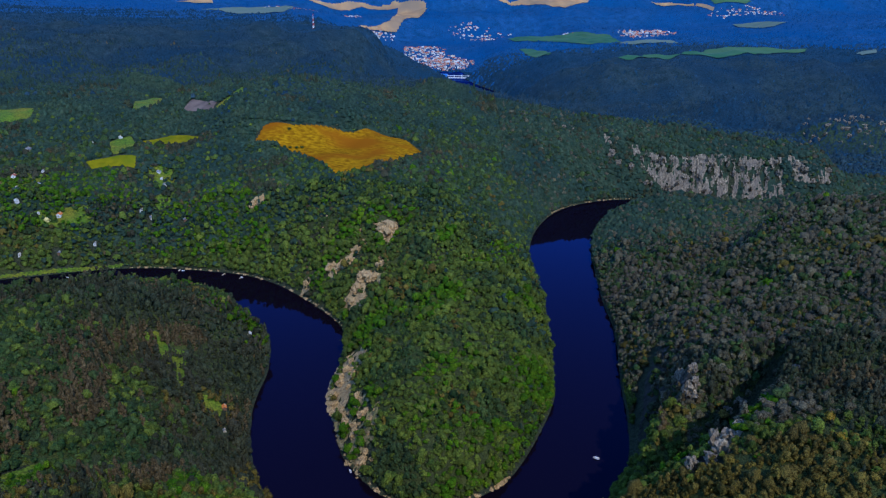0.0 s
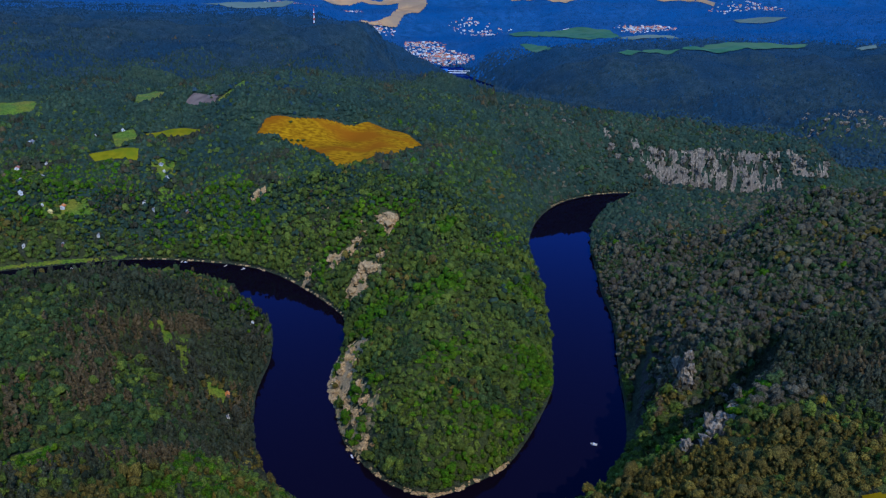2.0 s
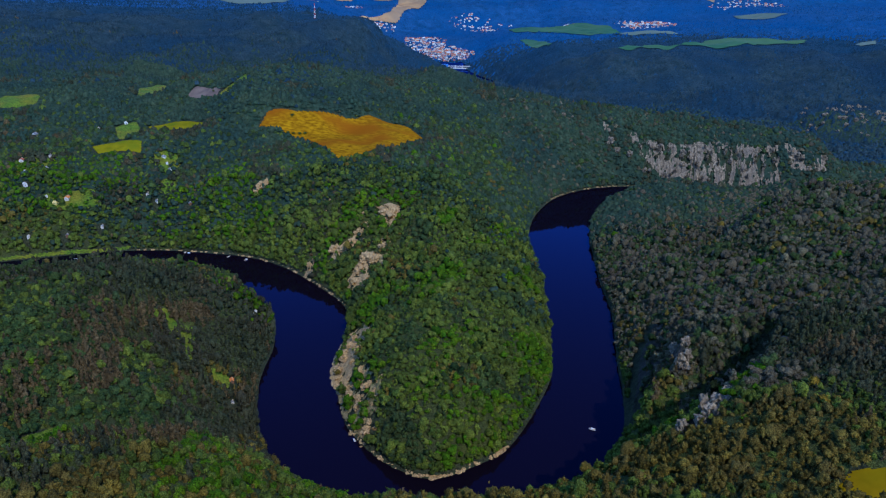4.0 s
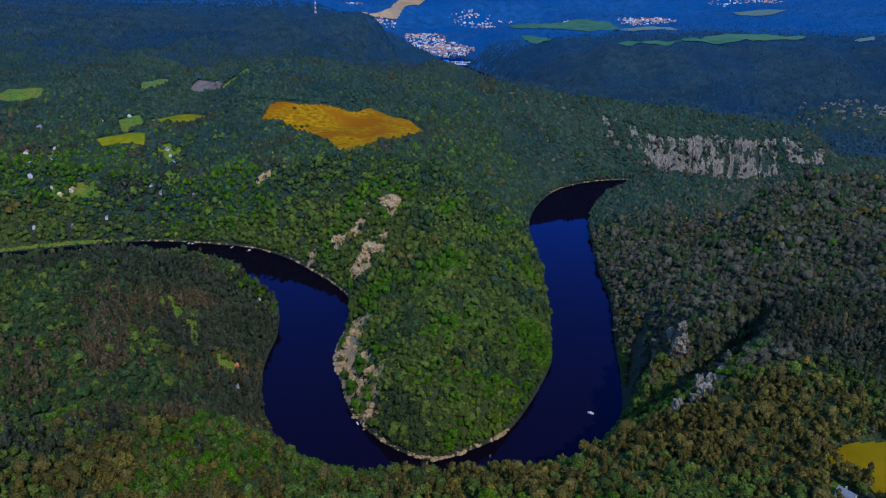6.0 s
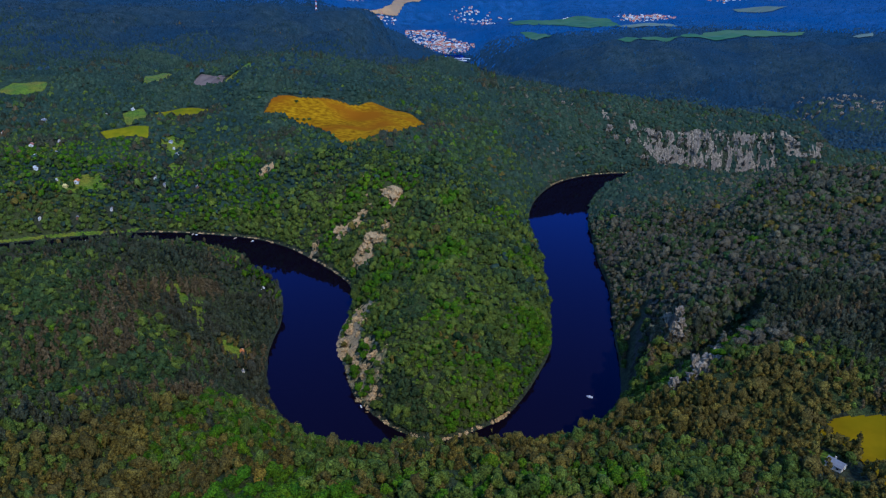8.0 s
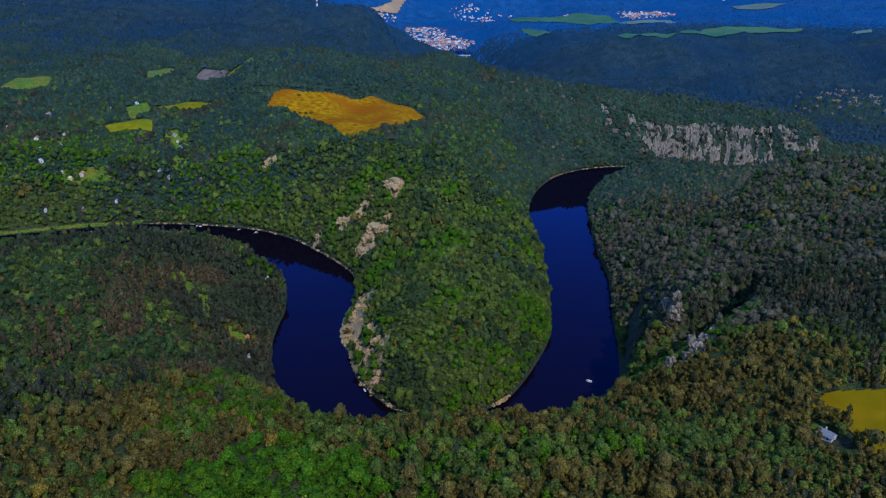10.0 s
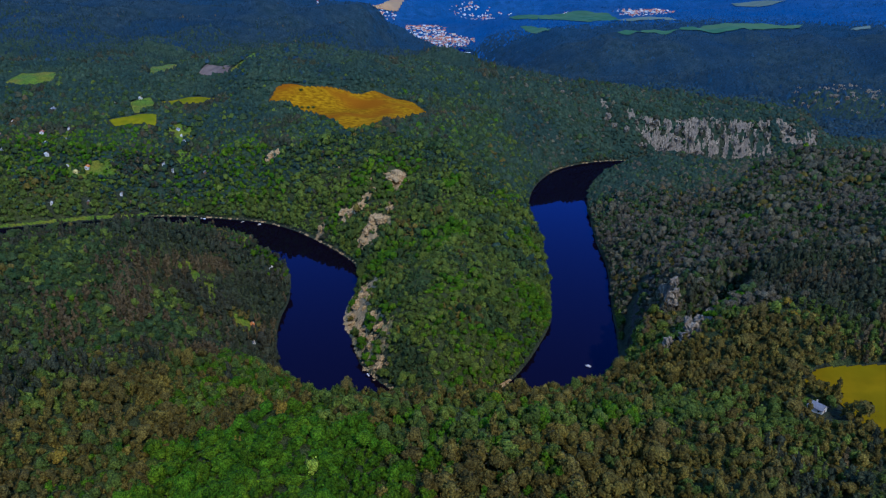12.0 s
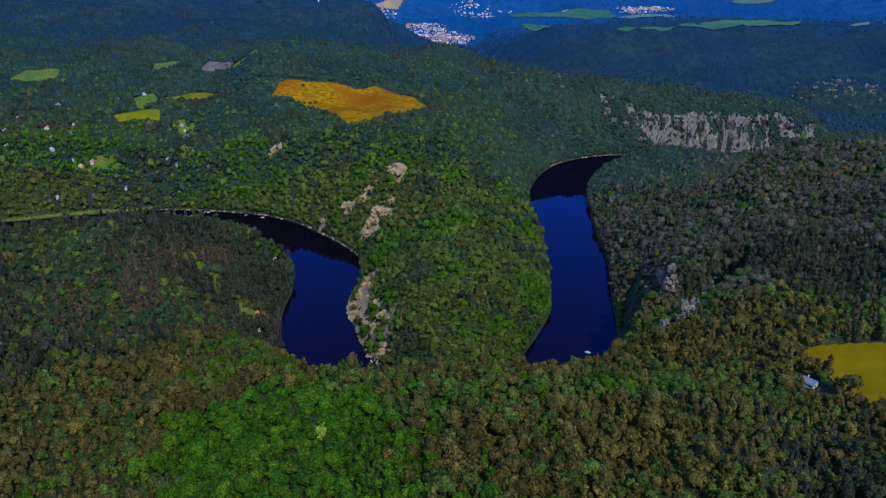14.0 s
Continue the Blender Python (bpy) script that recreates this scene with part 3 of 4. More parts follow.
for name, poly, mat, label in FIELDS:
    p = np.array(poly, float)
    rocky = name in ("cliff_face", "rock_slab", "ravine_wall", "stony_slope")
    step = 1.6 if rocky else max(1.3, (p.max(0) - p.min(0)).max() / 110)
    fx, fy = np.arange(p[:, 0].min() - step, p[:, 0].max() + step * 2, step), np.arange(p[:, 1].min() - step, p[:, 1].max() + step * 2, step)
    FX, FY = np.meshgrid(fx, fy)
    m, n = len(fy), len(fx)
    cell = (np.arange(m - 1)[:, None] * n + np.arange(n - 1)).ravel()
    mx, my = (FX[:-1, :-1] + step / 2).ravel(), (FY[:-1, :-1] + step / 2).ravel()
    lift = 0.5 if p[:, 1].max() < 2000 else 7.5
    keep = inside(poly, mx, my)
    fz = lie(FX, FY)
    if rocky:
        fz = fz + crags(FX.ravel(), FY.ravel(), 6.0 if name == "cliff_face" else 1.8)
        tufts = np.array([noise.noise((u / 9, v / 14, 5.0)) + 0.5 * noise.noise((u / 3, v / 3, 2.0)) for u, v in zip(mx.tolist(), my.tolist())])
        if name == "cliff_face":  # green gullies part the ribs
            tufts += np.array([0.9 * noise.noise((u / 26 + 0.3 * v / 26, v / 60, 11.0)) for u, v in zip(mx.tolist(), my.tolist())])
        keep &= tufts < (0.14 if name == "cliff_face" else 0.08 if name == "stony_slope" else 0.34)
    cell = cell[keep]
    v = np.stack([FX.ravel(), FY.ravel(), fz + lift], -1)
    used, back = np.unique(np.stack([cell, cell + 1, cell + n + 1, cell + n], 1), return_inverse=True)
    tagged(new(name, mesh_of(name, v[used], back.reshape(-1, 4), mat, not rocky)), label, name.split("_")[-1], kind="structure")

# the leafy layer between the crowns
shut = (shore(X, Y) < 2.5)
built = np.zeros(X.size, bool)
fat = [(np.array(poly, float), name) for name, poly, *_ in FIELDS]
for poly, name in fat:
    mid = poly.mean(0)
    if mid[1] > 2000 and name != "pond":
        continue
    if name in ("rock_slab", "cliff_face", "ravine_wall", "stony_slope"):
        built |= inside(poly, X.ravel(), Y.ravel())
        continue
    wide = mid + (poly - mid) * (1 + 3.0 / np.abs(poly - mid).max(0).clip(8))
    shut |= inside(wide, X.ravel(), Y.ravel())
for cx, cy, ax, ay in TOWNS:
    built |= ((X.ravel() - cx) / ax) ** 2 + ((Y.ravel() - cy) / ay) ** 2 < 1
for rx, ry, rw, *_ in BARE:
    shut |= (X.ravel() - rx) ** 2 + (Y.ravel() - ry) ** 2 < (0.4 * rw + 1.5) ** 2
for floor, wall, side in RAVINES:
    shut |= ravine(X.ravel(), Y.ravel(), floor, wall, side)[1] < 7
for hx, hy, *_ in COTTAGES:
    shut |= (X.ravel() - hx) ** 2 + (Y.ravel() - hy + 4) ** 2 < 11**2
leafy = np.random.default_rng(8).uniform(-1, 1, X.size) * np.where(Y.ravel() < 2000, 0.9, 0.3) + np.interp(Y.ravel(), [62, 330, 620, 950, 1400, 2100], [2.2, 2.8, 3.4, 3.2, 3.6, 4.2])
leafy = np.where(built, 0.6, leafy)
over = np.where(shut, -4.0, leafy) + Z.ravel()
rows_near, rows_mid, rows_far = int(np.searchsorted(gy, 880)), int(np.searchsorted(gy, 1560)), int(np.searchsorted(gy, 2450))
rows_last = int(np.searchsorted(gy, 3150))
# the farther sheets use the leaf colours with haze painted in
for lo, hi, mat, what in ((0, rows_near, M_UNDER, "green"), (rows_near - 1, rows_mid, M_COOL, "dark green"), (rows_mid - 1, rows_far, M_TEAL, "haze-tinted teal"), (rows_far - 1, rows_last, M_SLATE_BLUE, "haze-tinted slate"), (rows_last - 1, len(gy), M_BLUE, "haze-tinted blue")):
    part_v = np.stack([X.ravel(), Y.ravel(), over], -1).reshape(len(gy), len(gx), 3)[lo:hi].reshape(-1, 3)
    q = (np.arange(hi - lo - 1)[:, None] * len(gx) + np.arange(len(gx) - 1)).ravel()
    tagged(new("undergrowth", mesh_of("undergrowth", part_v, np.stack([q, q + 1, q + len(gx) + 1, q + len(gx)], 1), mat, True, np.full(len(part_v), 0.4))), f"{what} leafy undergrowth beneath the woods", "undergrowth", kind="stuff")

# ---- woods ----
rng = np.random.default_rng(4)


def icosa():
    g = (1 + 5**0.5) / 2
    v = np.array([(-1, g, 0), (1, g, 0), (-1, -g, 0), (1, -g, 0), (0, -1, g), (0, 1, g), (0, -1, -g), (0, 1, -g), (g, 0, -1), (g, 0, 1), (-g, 0, -1), (-g, 0, 1)])
    v = v / np.linalg.norm(v[0])
    f = [(i, j, k) for i in range(12) for j in range(i + 1, 12) for k in range(j + 1, 12)
         if all(np.linalg.norm(v[a] - v[b]) < 1.1 for a, b in ((i, j), (j, k), (i, k)))]
    f = [t if np.dot(np.cross(v[t[1]] - v[t[0]], v[t[2]] - v[t[0]]), v[t[0]]) > 0 else (t[0], t[2], t[1]) for t in f]
    return v, np.array(f)


ICO_V, ICO_F = icosa()


def flakes(centres, outward, size):
    """Small leaf sprays: a bent pair of triangles at each centre, facing roughly outward."""
    m = len(centres)
    out = outward + rng.normal(0, 0.55, (m, 3))
    out /= np.linalg.norm(out, axis=1)[:, None]
    side = np.cross(out, rng.normal(0, 1, (m, 3)))
    side /= np.linalg.norm(side, axis=1)[:, None]
    up = np.cross(out, side)
    s = size * rng.uniform(0.6, 1.3, (m, 1))
    v = np.stack([centres - side * s, centres - up * s * 0.8 + out * s * 0.25, centres + side * s, centres + up * s * 0.8 + out * s * 0.25], 1)
    base = np.arange(m)[:, None] * 4
    return v.reshape(-1, 3), np.concatenate([base + (0, 1, 2), base + (0, 2, 3)])


def joined(pieces):
    v, f, at = [], [], 0
    for pv, pf in pieces:
        v.append(pv)
        f.append(np.asarray(pf) + at)
        at += len(pv)
    return np.concatenate(v), np.concatenate(f)


def sprayed(spots, sprays, size):
    """Leaf sprays on the upper side of the lobes x, y, z, radius, half height."""
    s = np.array(spots)[rng.integers(0, len(spots), sprays)]
    d = rng.normal(0, 1, (sprays, 3))
    d[:, 2] = np.abs(d[:, 2]) * 0.9 - 0.3
    d /= np.linalg.norm(d, axis=1)[:, None]
    reach = np.concatenate([s[:, 3:4], s[:, 3:4], s[:, 4:5]], 1) * rng.uniform(0.85, 1.25, (sprays, 1))
    v, f = flakes(np.zeros((sprays, 3)), d, size)
    return v * (1, 1, 0.38) + np.repeat(s[:, :3] + d * reach, 4, 0), f


def lobed(spots, sprays):
    """Uneven leafy lobes with sprays of leaves over them."""
    pieces = []
    for x, y, z, r, h in spots:
        turn = rng.uniform(0, 6.283)
        spin = np.array([(math.cos(turn), -math.sin(turn), 0), (math.sin(turn), math.cos(turn), 0), (0, 0, 1)])
        v = ICO_V @ spin * rng.uniform(0.7, 1.2, (12, 1)) * (r, r, h) + (x, y, z)
        pieces.append((v, ICO_F[ICO_V[ICO_F].mean(1)[:, 2] > -0.3]))
    if sprays:
        pieces.append(sprayed(spots, sprays, 0.2))
    return joined(pieces)


def crown_round(sprays, lobes):
    """A rounded, lobed crown: unit radius, its foot at z = 0 and its top about z = 1."""
    spots = [(rng.uniform(-0.1, 0.1), rng.uniform(-0.1, 0.1), 0.6, 0.72, 0.36)]
    for i in range(lobes):
        a, z = 6.283 * (i + rng.uniform(-0.3, 0.3)) / lobes, rng.uniform(0.36, 0.78)
        out = 0.66 - 0.25 * z
        spots.append((out * math.cos(a), out * math.sin(a), z, rng.uniform(0.34, 0.52), rng.uniform(0.15, 0.24)))
    v, f = lobed(spots, sprays)
    return v * (rng.uniform(0.82, 1.2), rng.uniform(0.82, 1.2), rng.uniform(0.9, 1.1)), f


def crown_upright(sprays, lobes):
    """A narrow, ragged crown of lobes stacked up the stem to a blunt tip."""
    spots = []
    for i in range(lobes + 1):
        z = 0.28 + 0.6 * i / max(lobes, 1)
        a, out, r = 2.4 * i + rng.uniform(-0.5, 0.5), 0.3 * (1.05 - z) + 0.08, 0.78 - 0.5 * z
        spots.append((out * math.cos(a), out * math.sin(a), z, r * rng.uniform(0.85, 1.15), rng.uniform(0.15, 0.22)))
    return lobed(spots, sprays)


def crown_conifer(tiers, sides):
    """Ragged stacked skirts that narrow to a tip; unit radius at the foot, unit height."""
    pieces = []
    for i in range(tiers):
        lo, hi = i / tiers * 0.86 + 0.05, min(1, (i + 1.75) / tiers)
        r = 1.0 - 0.82 * i / tiers
        j = np.arange(sides * 2)
        a = j * math.pi / sides + rng.uniform(0, 6)
        rad = r * np.where(j % 2, 0.6, 1.0) * rng.uniform(0.75, 1.2, sides * 2)
        ring = np.stack([np.cos(a) * rad, np.sin(a) * rad, lo + 0.05 * (j % 2) + rng.uniform(-0.03, 0.03, sides * 2)], 1)
        v = np.vstack([ring, [(rng.uniform(-0.05, 0.05), rng.uniform(-0.05, 0.05), hi)]])
        pieces.append((v, np.stack([j, (j + 1) % (sides * 2), np.full(sides * 2, sides * 2)], 1)))
    return joined(pieces)


def spread(shapes, x, y, z, width, height, turn):
    """Many trees in one mesh: shapes are taken in turn, scaled, turned and set down; each has a tone of its own."""
    vs, fs, tones, at = [], [], [], 0
    which = np.arange(len(x)) % len(shapes)
    for i, (v, f) in enumerate(shapes):
        s = which == i
        if not s.any():
            continue
        c, n = np.cos(turn[s])[:, None], np.sin(turn[s])[:, None]
        w, h = width[s][:, None], height[s][:, None]
        px = (v[:, 0] * c - v[:, 1] * n) * w + x[s][:, None]
        py = (v[:, 0] * n + v[:, 1] * c) * w + y[s][:, None]
        pz = v[:, 2] * h + z[s][:, None]
        vs.append(np.stack([px, py, pz], -1).reshape(-1, 3))
        m = int(s.sum())
        fs.append((f[None] + (np.arange(m) * len(v))[:, None, None] + at).reshape(-1, 3))
        tones.append(np.repeat(rng.uniform(0, 1, m), len(v)))
        at += m * len(v)
    return np.concatenate(vs), np.concatenate(fs), np.concatenate(tones)


def scatter(y0, y1, gap, half):
    """Jittered places in a band of the valley, gap metres apart, half(y) wide to each side."""
    out = []
    for y in np.arange(y0, y1, gap):
        w = half(y)
        x = np.arange(-w, w, gap) + rng.uniform(0, gap)
        out.append(np.stack([x + rng.uniform(-0.45, 0.45, len(x)) * gap, y + rng.uniform(-0.45, 0.45, len(x)) * gap], 1))
    p = np.concatenate(out)
    return p[:, 0], p[:, 1]


def wavy(x, y, size, seed):
    """Smooth random field, about -1 to 1."""
    r = np.random.default_rng(seed)
    out = 0
    for _ in range(7):
        a, k, ph = r.uniform(0, 6.283), r.uniform(0.5, 1.6) * 6.283 / size, r.uniform(0, 6.283)
        out = out + np.sin((x * math.cos(a) + y * math.sin(a)) * k + ph)
    return out / 3.0


def strip_open(x, y):
    """True where no trees stand: fields, gardens, rock faces, the town."""
    out = np.zeros(len(x), bool)
    for name, poly, *_ in FIELDS:
        mid = np.mean(np.array(poly, float), 0)
        wide = mid + (np.array(poly, float) - mid) * (1 + (5.0 if mid[1] > 900 and name not in ("cliff_face", "rock_slab", "ravine_wall", "stony_slope") else 0.0) / np.abs(np.array(poly, float) - mid).max(0).clip(12))
        out |= inside(wide, x, y) & ((rng.uniform(0, 1, len(x)) < (0.93 if name == "clearing" and mid[1] > 1000 else 0.55 if name in ("garden", "clearing", "ravine_wall", "stony_slope") else 0.9 if name == "cliff_face" else 0.86)) | (name not in ("rock_slab", "cliff_face", "ravine_wall", "stony_slope", "garden", "clearing")))
    for cx, cy, ax, ay in TOWNS:
        out |= ((x - cx) / ax) ** 2 + ((y - cy) / ay) ** 2 < rng.uniform(0.25, 1.1, len(x))
    for rx, ry, rw, *_ in BARE:
        out |= (x - rx) ** 2 + (y - ry) ** 2 < (0.56 * rw) ** 2
    for floor, wall, side in RAVINES:
        out |= ravine(x, y, floor, wall, side)[1] < 8 * rng.uniform(0.5, 1.0, len(x))
    for hx, hy, *_ in COTTAGES:
        wide, deep = (8.0, 15.0) if hy < 300 else (6.0, 9.0)
        out |= ((x - hx) / wide) ** 2 + ((y - hy + deep / 2) / deep) ** 2 < 1
    return out


LIME_STAND = [(-139, 186), (-99, 178), (-65, 190), (-43, 182), (-20, 136), (-13, 94), (-14, 60), (-105, 60), (-111, 118)]
OLIVE_STAND = [(-222, 193), (-211, 225), (-193, 251), (-176, 279), (-159, 300), (-115, 326), (-75, 300), (-66, 190), (-99, 176), (-139, 183), (-111, 118), (-105, 60), (-270, 60)]
# stands of one kind: outline, kind, share
STANDS = [
    ([(-304, 474), (-314, 520), (-304, 570), (-262, 500), (-234, 417), (-268, 410)], 4, 0.7), ([(-276, 604), (-247, 630), (-235, 598), (-258, 570)], 4, 0.65),
    ([(-282, 756), (-196, 690), (-174, 634), (-199, 640), (-246, 681)], 1, 0.5), ([(-284, 517), (-268, 540), (-240, 483), (-249, 450)], 0, 0.9),
    ([(-330, 439), (-310, 454), (-263, 372), (-285, 355)], 4, 0.4), ([(-272, 354), (-254, 368), (-214, 300), (-240, 286)], 1, 0.7), ([(-212, 530), (-190, 535), (-180, 500), (-202, 500)], 2, 0.6),
    ([(-165, 300), (-115, 326), (-70, 300), (-66, 200), (-150, 222)], 0, 0.5), ([(-160, 300), (-115, 326), (-75, 300), (-74, 215), (-140, 225)], 1, 0.35),
]
# bright broadleaf trees round the cottages and above the bank
GREENER = [[(-700, 890), (-660, 1020), (-480, 1005), (-425, 935), (-480, 885), (-600, 870)], [(-430, 878), (-380, 950), (-300, 985), (-236, 905), (-226, 850), (-330, 868)]]


def species(x, y):
    """0 broadleaf, 1 lime green, 2 olive, 3 pine, 4 dry spruce, stand by stand; 6, 7, 9 and 5 hold haze in their leaf
    colour, bluer with distance.
    """
    n = len(x)
    rough = rng.normal(0, 0.42, n)
    tongue = (np.abs(x) < 135) & (y > 380) & (y < 950)
    east = (x > 180) & (y > 345)
    fir = wavy(x, y, 230, 3) + rough + np.where((x < -150) & (y < 780) & ~inside(OLIVE_STAND, x, y), 1.0, 0) + np.where((x < -250) & (y > 1080), 0.35, 0) + np.where(east, -0.2, 0) - np.where(tongue, 0.9, 0)
    drab = wavy(x, y, 130, 11) + rough * np.where(y < 330, 2.0, 1.1) + np.where((x > -20) & (y < 330), np.interp(x, [-20, 70], [0.3, 1.2]), 0) + np.where(inside(OLIVE_STAND, x, y), 1.35, 0) - np.where(tongue, 0.4, 0) - np.where((x < -150) & (y > 340), 0.4, 0)
    fresh = wavy(x, y, 95, 5) + rough * 0.8 + np.where(tongue, 0.22 + 0.15 * np.clip((600 - y) / 120, 0, 1), 0) - np.where(east & (y > 420), 0.7, 0) - np.where((x > 15) & (y < 345), 0.7, 0) - np.where(inside(OLIVE_STAND, x, y), 0.7, 0) - np.where((x < -190) & (y > 340) & (y < 780), 0.6, 0) - np.where((x < -190) & (y > 780), 0.25, 0)
    fir = fir - np.where((np.abs(x) < 130) & (y < 345), 1.2, 0)
    out = np.zeros(n, int)
    out[drab > 0.75] = 2
    out[fresh > 0.85] = 1
    out[fir > 0.85] = 3
    out[(fir > 0.95) & (wavy(x, y, 120, 9) + rough > 1.0)] = 4
    sway = 7 * wavy(x, y, 26, 77) + 5 * rough
    out[inside(LIME_STAND, x + sway, y + sway)] = 1
    out[(x > -24) & (x < 40) & (y < 200) & (rough > 0.1) & (wavy(x, y, 34, 78) > 0)] = 1
    deep = 0.3 * wavy(x, y, 420, 21) + 0.5 * rough + 0.3 * rng.normal(0, 1, n)
    out[tongue & (out == 0) & (wavy(x, y, 70, 63) + rough > 0.35)] = 10
    oak = east & ((out == 0) | (out == 2) & (rng.uniform(0, 1, n) < 0.7))
    out[oak] = np.where(rng.uniform(0, 1, int(oak.sum())) < 0.3, 10, 8)
    # farther off, leaves whose colour already holds some haze
    hazed = (y - np.where(east, 900, np.where(x < -160, 780, 800))) / np.where(east, 300, 480) + deep > 0.5
    spur = (x < -150) & (y > 330) & (y < 790) & ~inside(OLIVE_STAND, x, y)
    out[spur & ((out == 0) | (out == 2)) & (rng.uniform(0, 1, n) < 0.75)] = 10
    out[spur & (out == 1) & (rng.uniform(0, 1, n) < 0.5)] = 0
    for outline, kind, share in STANDS:
        out[inside(outline, x + sway, y + sway) & (rng.uniform(0, 1, n) < share)] = kind
    out[hazed & ~spur & ~((x < -160) & (y < 1010) & (fresh > 0.75))] = 6
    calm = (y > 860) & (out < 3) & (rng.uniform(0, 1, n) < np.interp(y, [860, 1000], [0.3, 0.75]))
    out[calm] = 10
    for outline in GREENER:
        out[inside(outline, x + sway, y + sway) & (rng.uniform(0, 1, n) < 0.4)] = 1
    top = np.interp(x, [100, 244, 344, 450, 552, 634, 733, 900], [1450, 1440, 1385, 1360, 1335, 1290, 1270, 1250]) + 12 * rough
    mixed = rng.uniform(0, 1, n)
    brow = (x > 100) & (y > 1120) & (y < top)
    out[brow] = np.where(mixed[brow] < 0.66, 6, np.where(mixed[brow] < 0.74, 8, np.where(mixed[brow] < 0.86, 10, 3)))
    # behind the ridge line the haze-coloured leaves take over, bluest at the back
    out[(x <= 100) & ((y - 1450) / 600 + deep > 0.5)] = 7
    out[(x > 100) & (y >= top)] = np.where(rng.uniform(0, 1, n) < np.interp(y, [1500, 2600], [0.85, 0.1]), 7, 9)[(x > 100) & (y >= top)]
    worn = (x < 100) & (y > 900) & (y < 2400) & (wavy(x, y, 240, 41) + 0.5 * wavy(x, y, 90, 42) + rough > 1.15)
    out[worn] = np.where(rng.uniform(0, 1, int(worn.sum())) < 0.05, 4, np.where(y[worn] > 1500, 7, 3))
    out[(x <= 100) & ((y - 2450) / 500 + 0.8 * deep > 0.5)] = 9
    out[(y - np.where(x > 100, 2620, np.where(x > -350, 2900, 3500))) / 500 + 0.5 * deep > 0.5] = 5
    return out


def crown_far(sides, rings):
    """A ragged little dome for far woods; unit radius, foot at z = 0."""
    a = np.arange(sides) * 6.283 / sides + rng.uniform(0, 6)
    rows = []
    for k in range(rings):
        r = (1.0, 0.72)[k] * rng.uniform(0.7, 1.2, sides)
        rows.append(np.stack([np.cos(a + 0.4 * k) * r, np.sin(a + 0.4 * k) * r, (0.35 + 0.75 * k - (2.0 if rings == 1 else 0.0)) * rng.uniform(0.7, 1.3, sides)], 1))
    v = np.vstack(rows + [[(rng.uniform(-0.2, 0.2), rng.uniform(-0.2, 0.2), rng.uniform(1.5, 2.1))]])
    j = np.arange(sides)
    f = []
    for k in range(rings - 1):
        lo, hi = k * sides, (k + 1) * sides
        f += [np.stack([lo + j, lo + (j + 1) % sides, hi + j], 1), np.stack([lo + (j + 1) % sides, hi + (j + 1) % sides, hi + j], 1)]
    lo = (rings - 1) * sides
    f.append(np.stack([lo + j, lo + (j + 1) % sides, np.full(sides, rings * sides)], 1))
    return v, np.concatenate(f)


# kinds 5, 6, 7 and 9 carry painted haze, not a species' own colour
KINDS = [("broadleaf", M_BROAD), ("lime_green_broadleaf", M_LIME), ("olive_broadleaf", M_OLIVE), ("pine", M_PINE), ("dry_spruce", M_DRY), ("haze_tinted_blue", M_BLUE), ("haze_tinted_green", M_COOL), ("haze_tinted_teal", M_TEAL), ("grey_green_oak", M_OAK), ("haze_tinted_slate", M_SLATE_BLUE), ("deep_green_beech", M_DEEP)]
BANDS = [  # from y, to y, gap, sprays, lobes, sides
    (-420, 62, 7.5, 0, 1, 4),
    (62, 330, 4.0, 24, 3, 5),
    (330, 620, 4.3, 11, 3, 4),
    (620, 950, 4.9, 5, 1, 5),
    (950, 1400, 5.2, 0, 2, 4),
    (1400, 2100, 7.4, 0, 1, 5),
    (2100, 2700, 9.0, 0, 1, 5),
    (2700, 3600, 14.0, 0, 1, 5),
    (3600, 5240, 26.0, 0, 1, 5),
]
NEAR_STAND = (-45, 45, 100, 150)  # the trees of this stretch stand singly
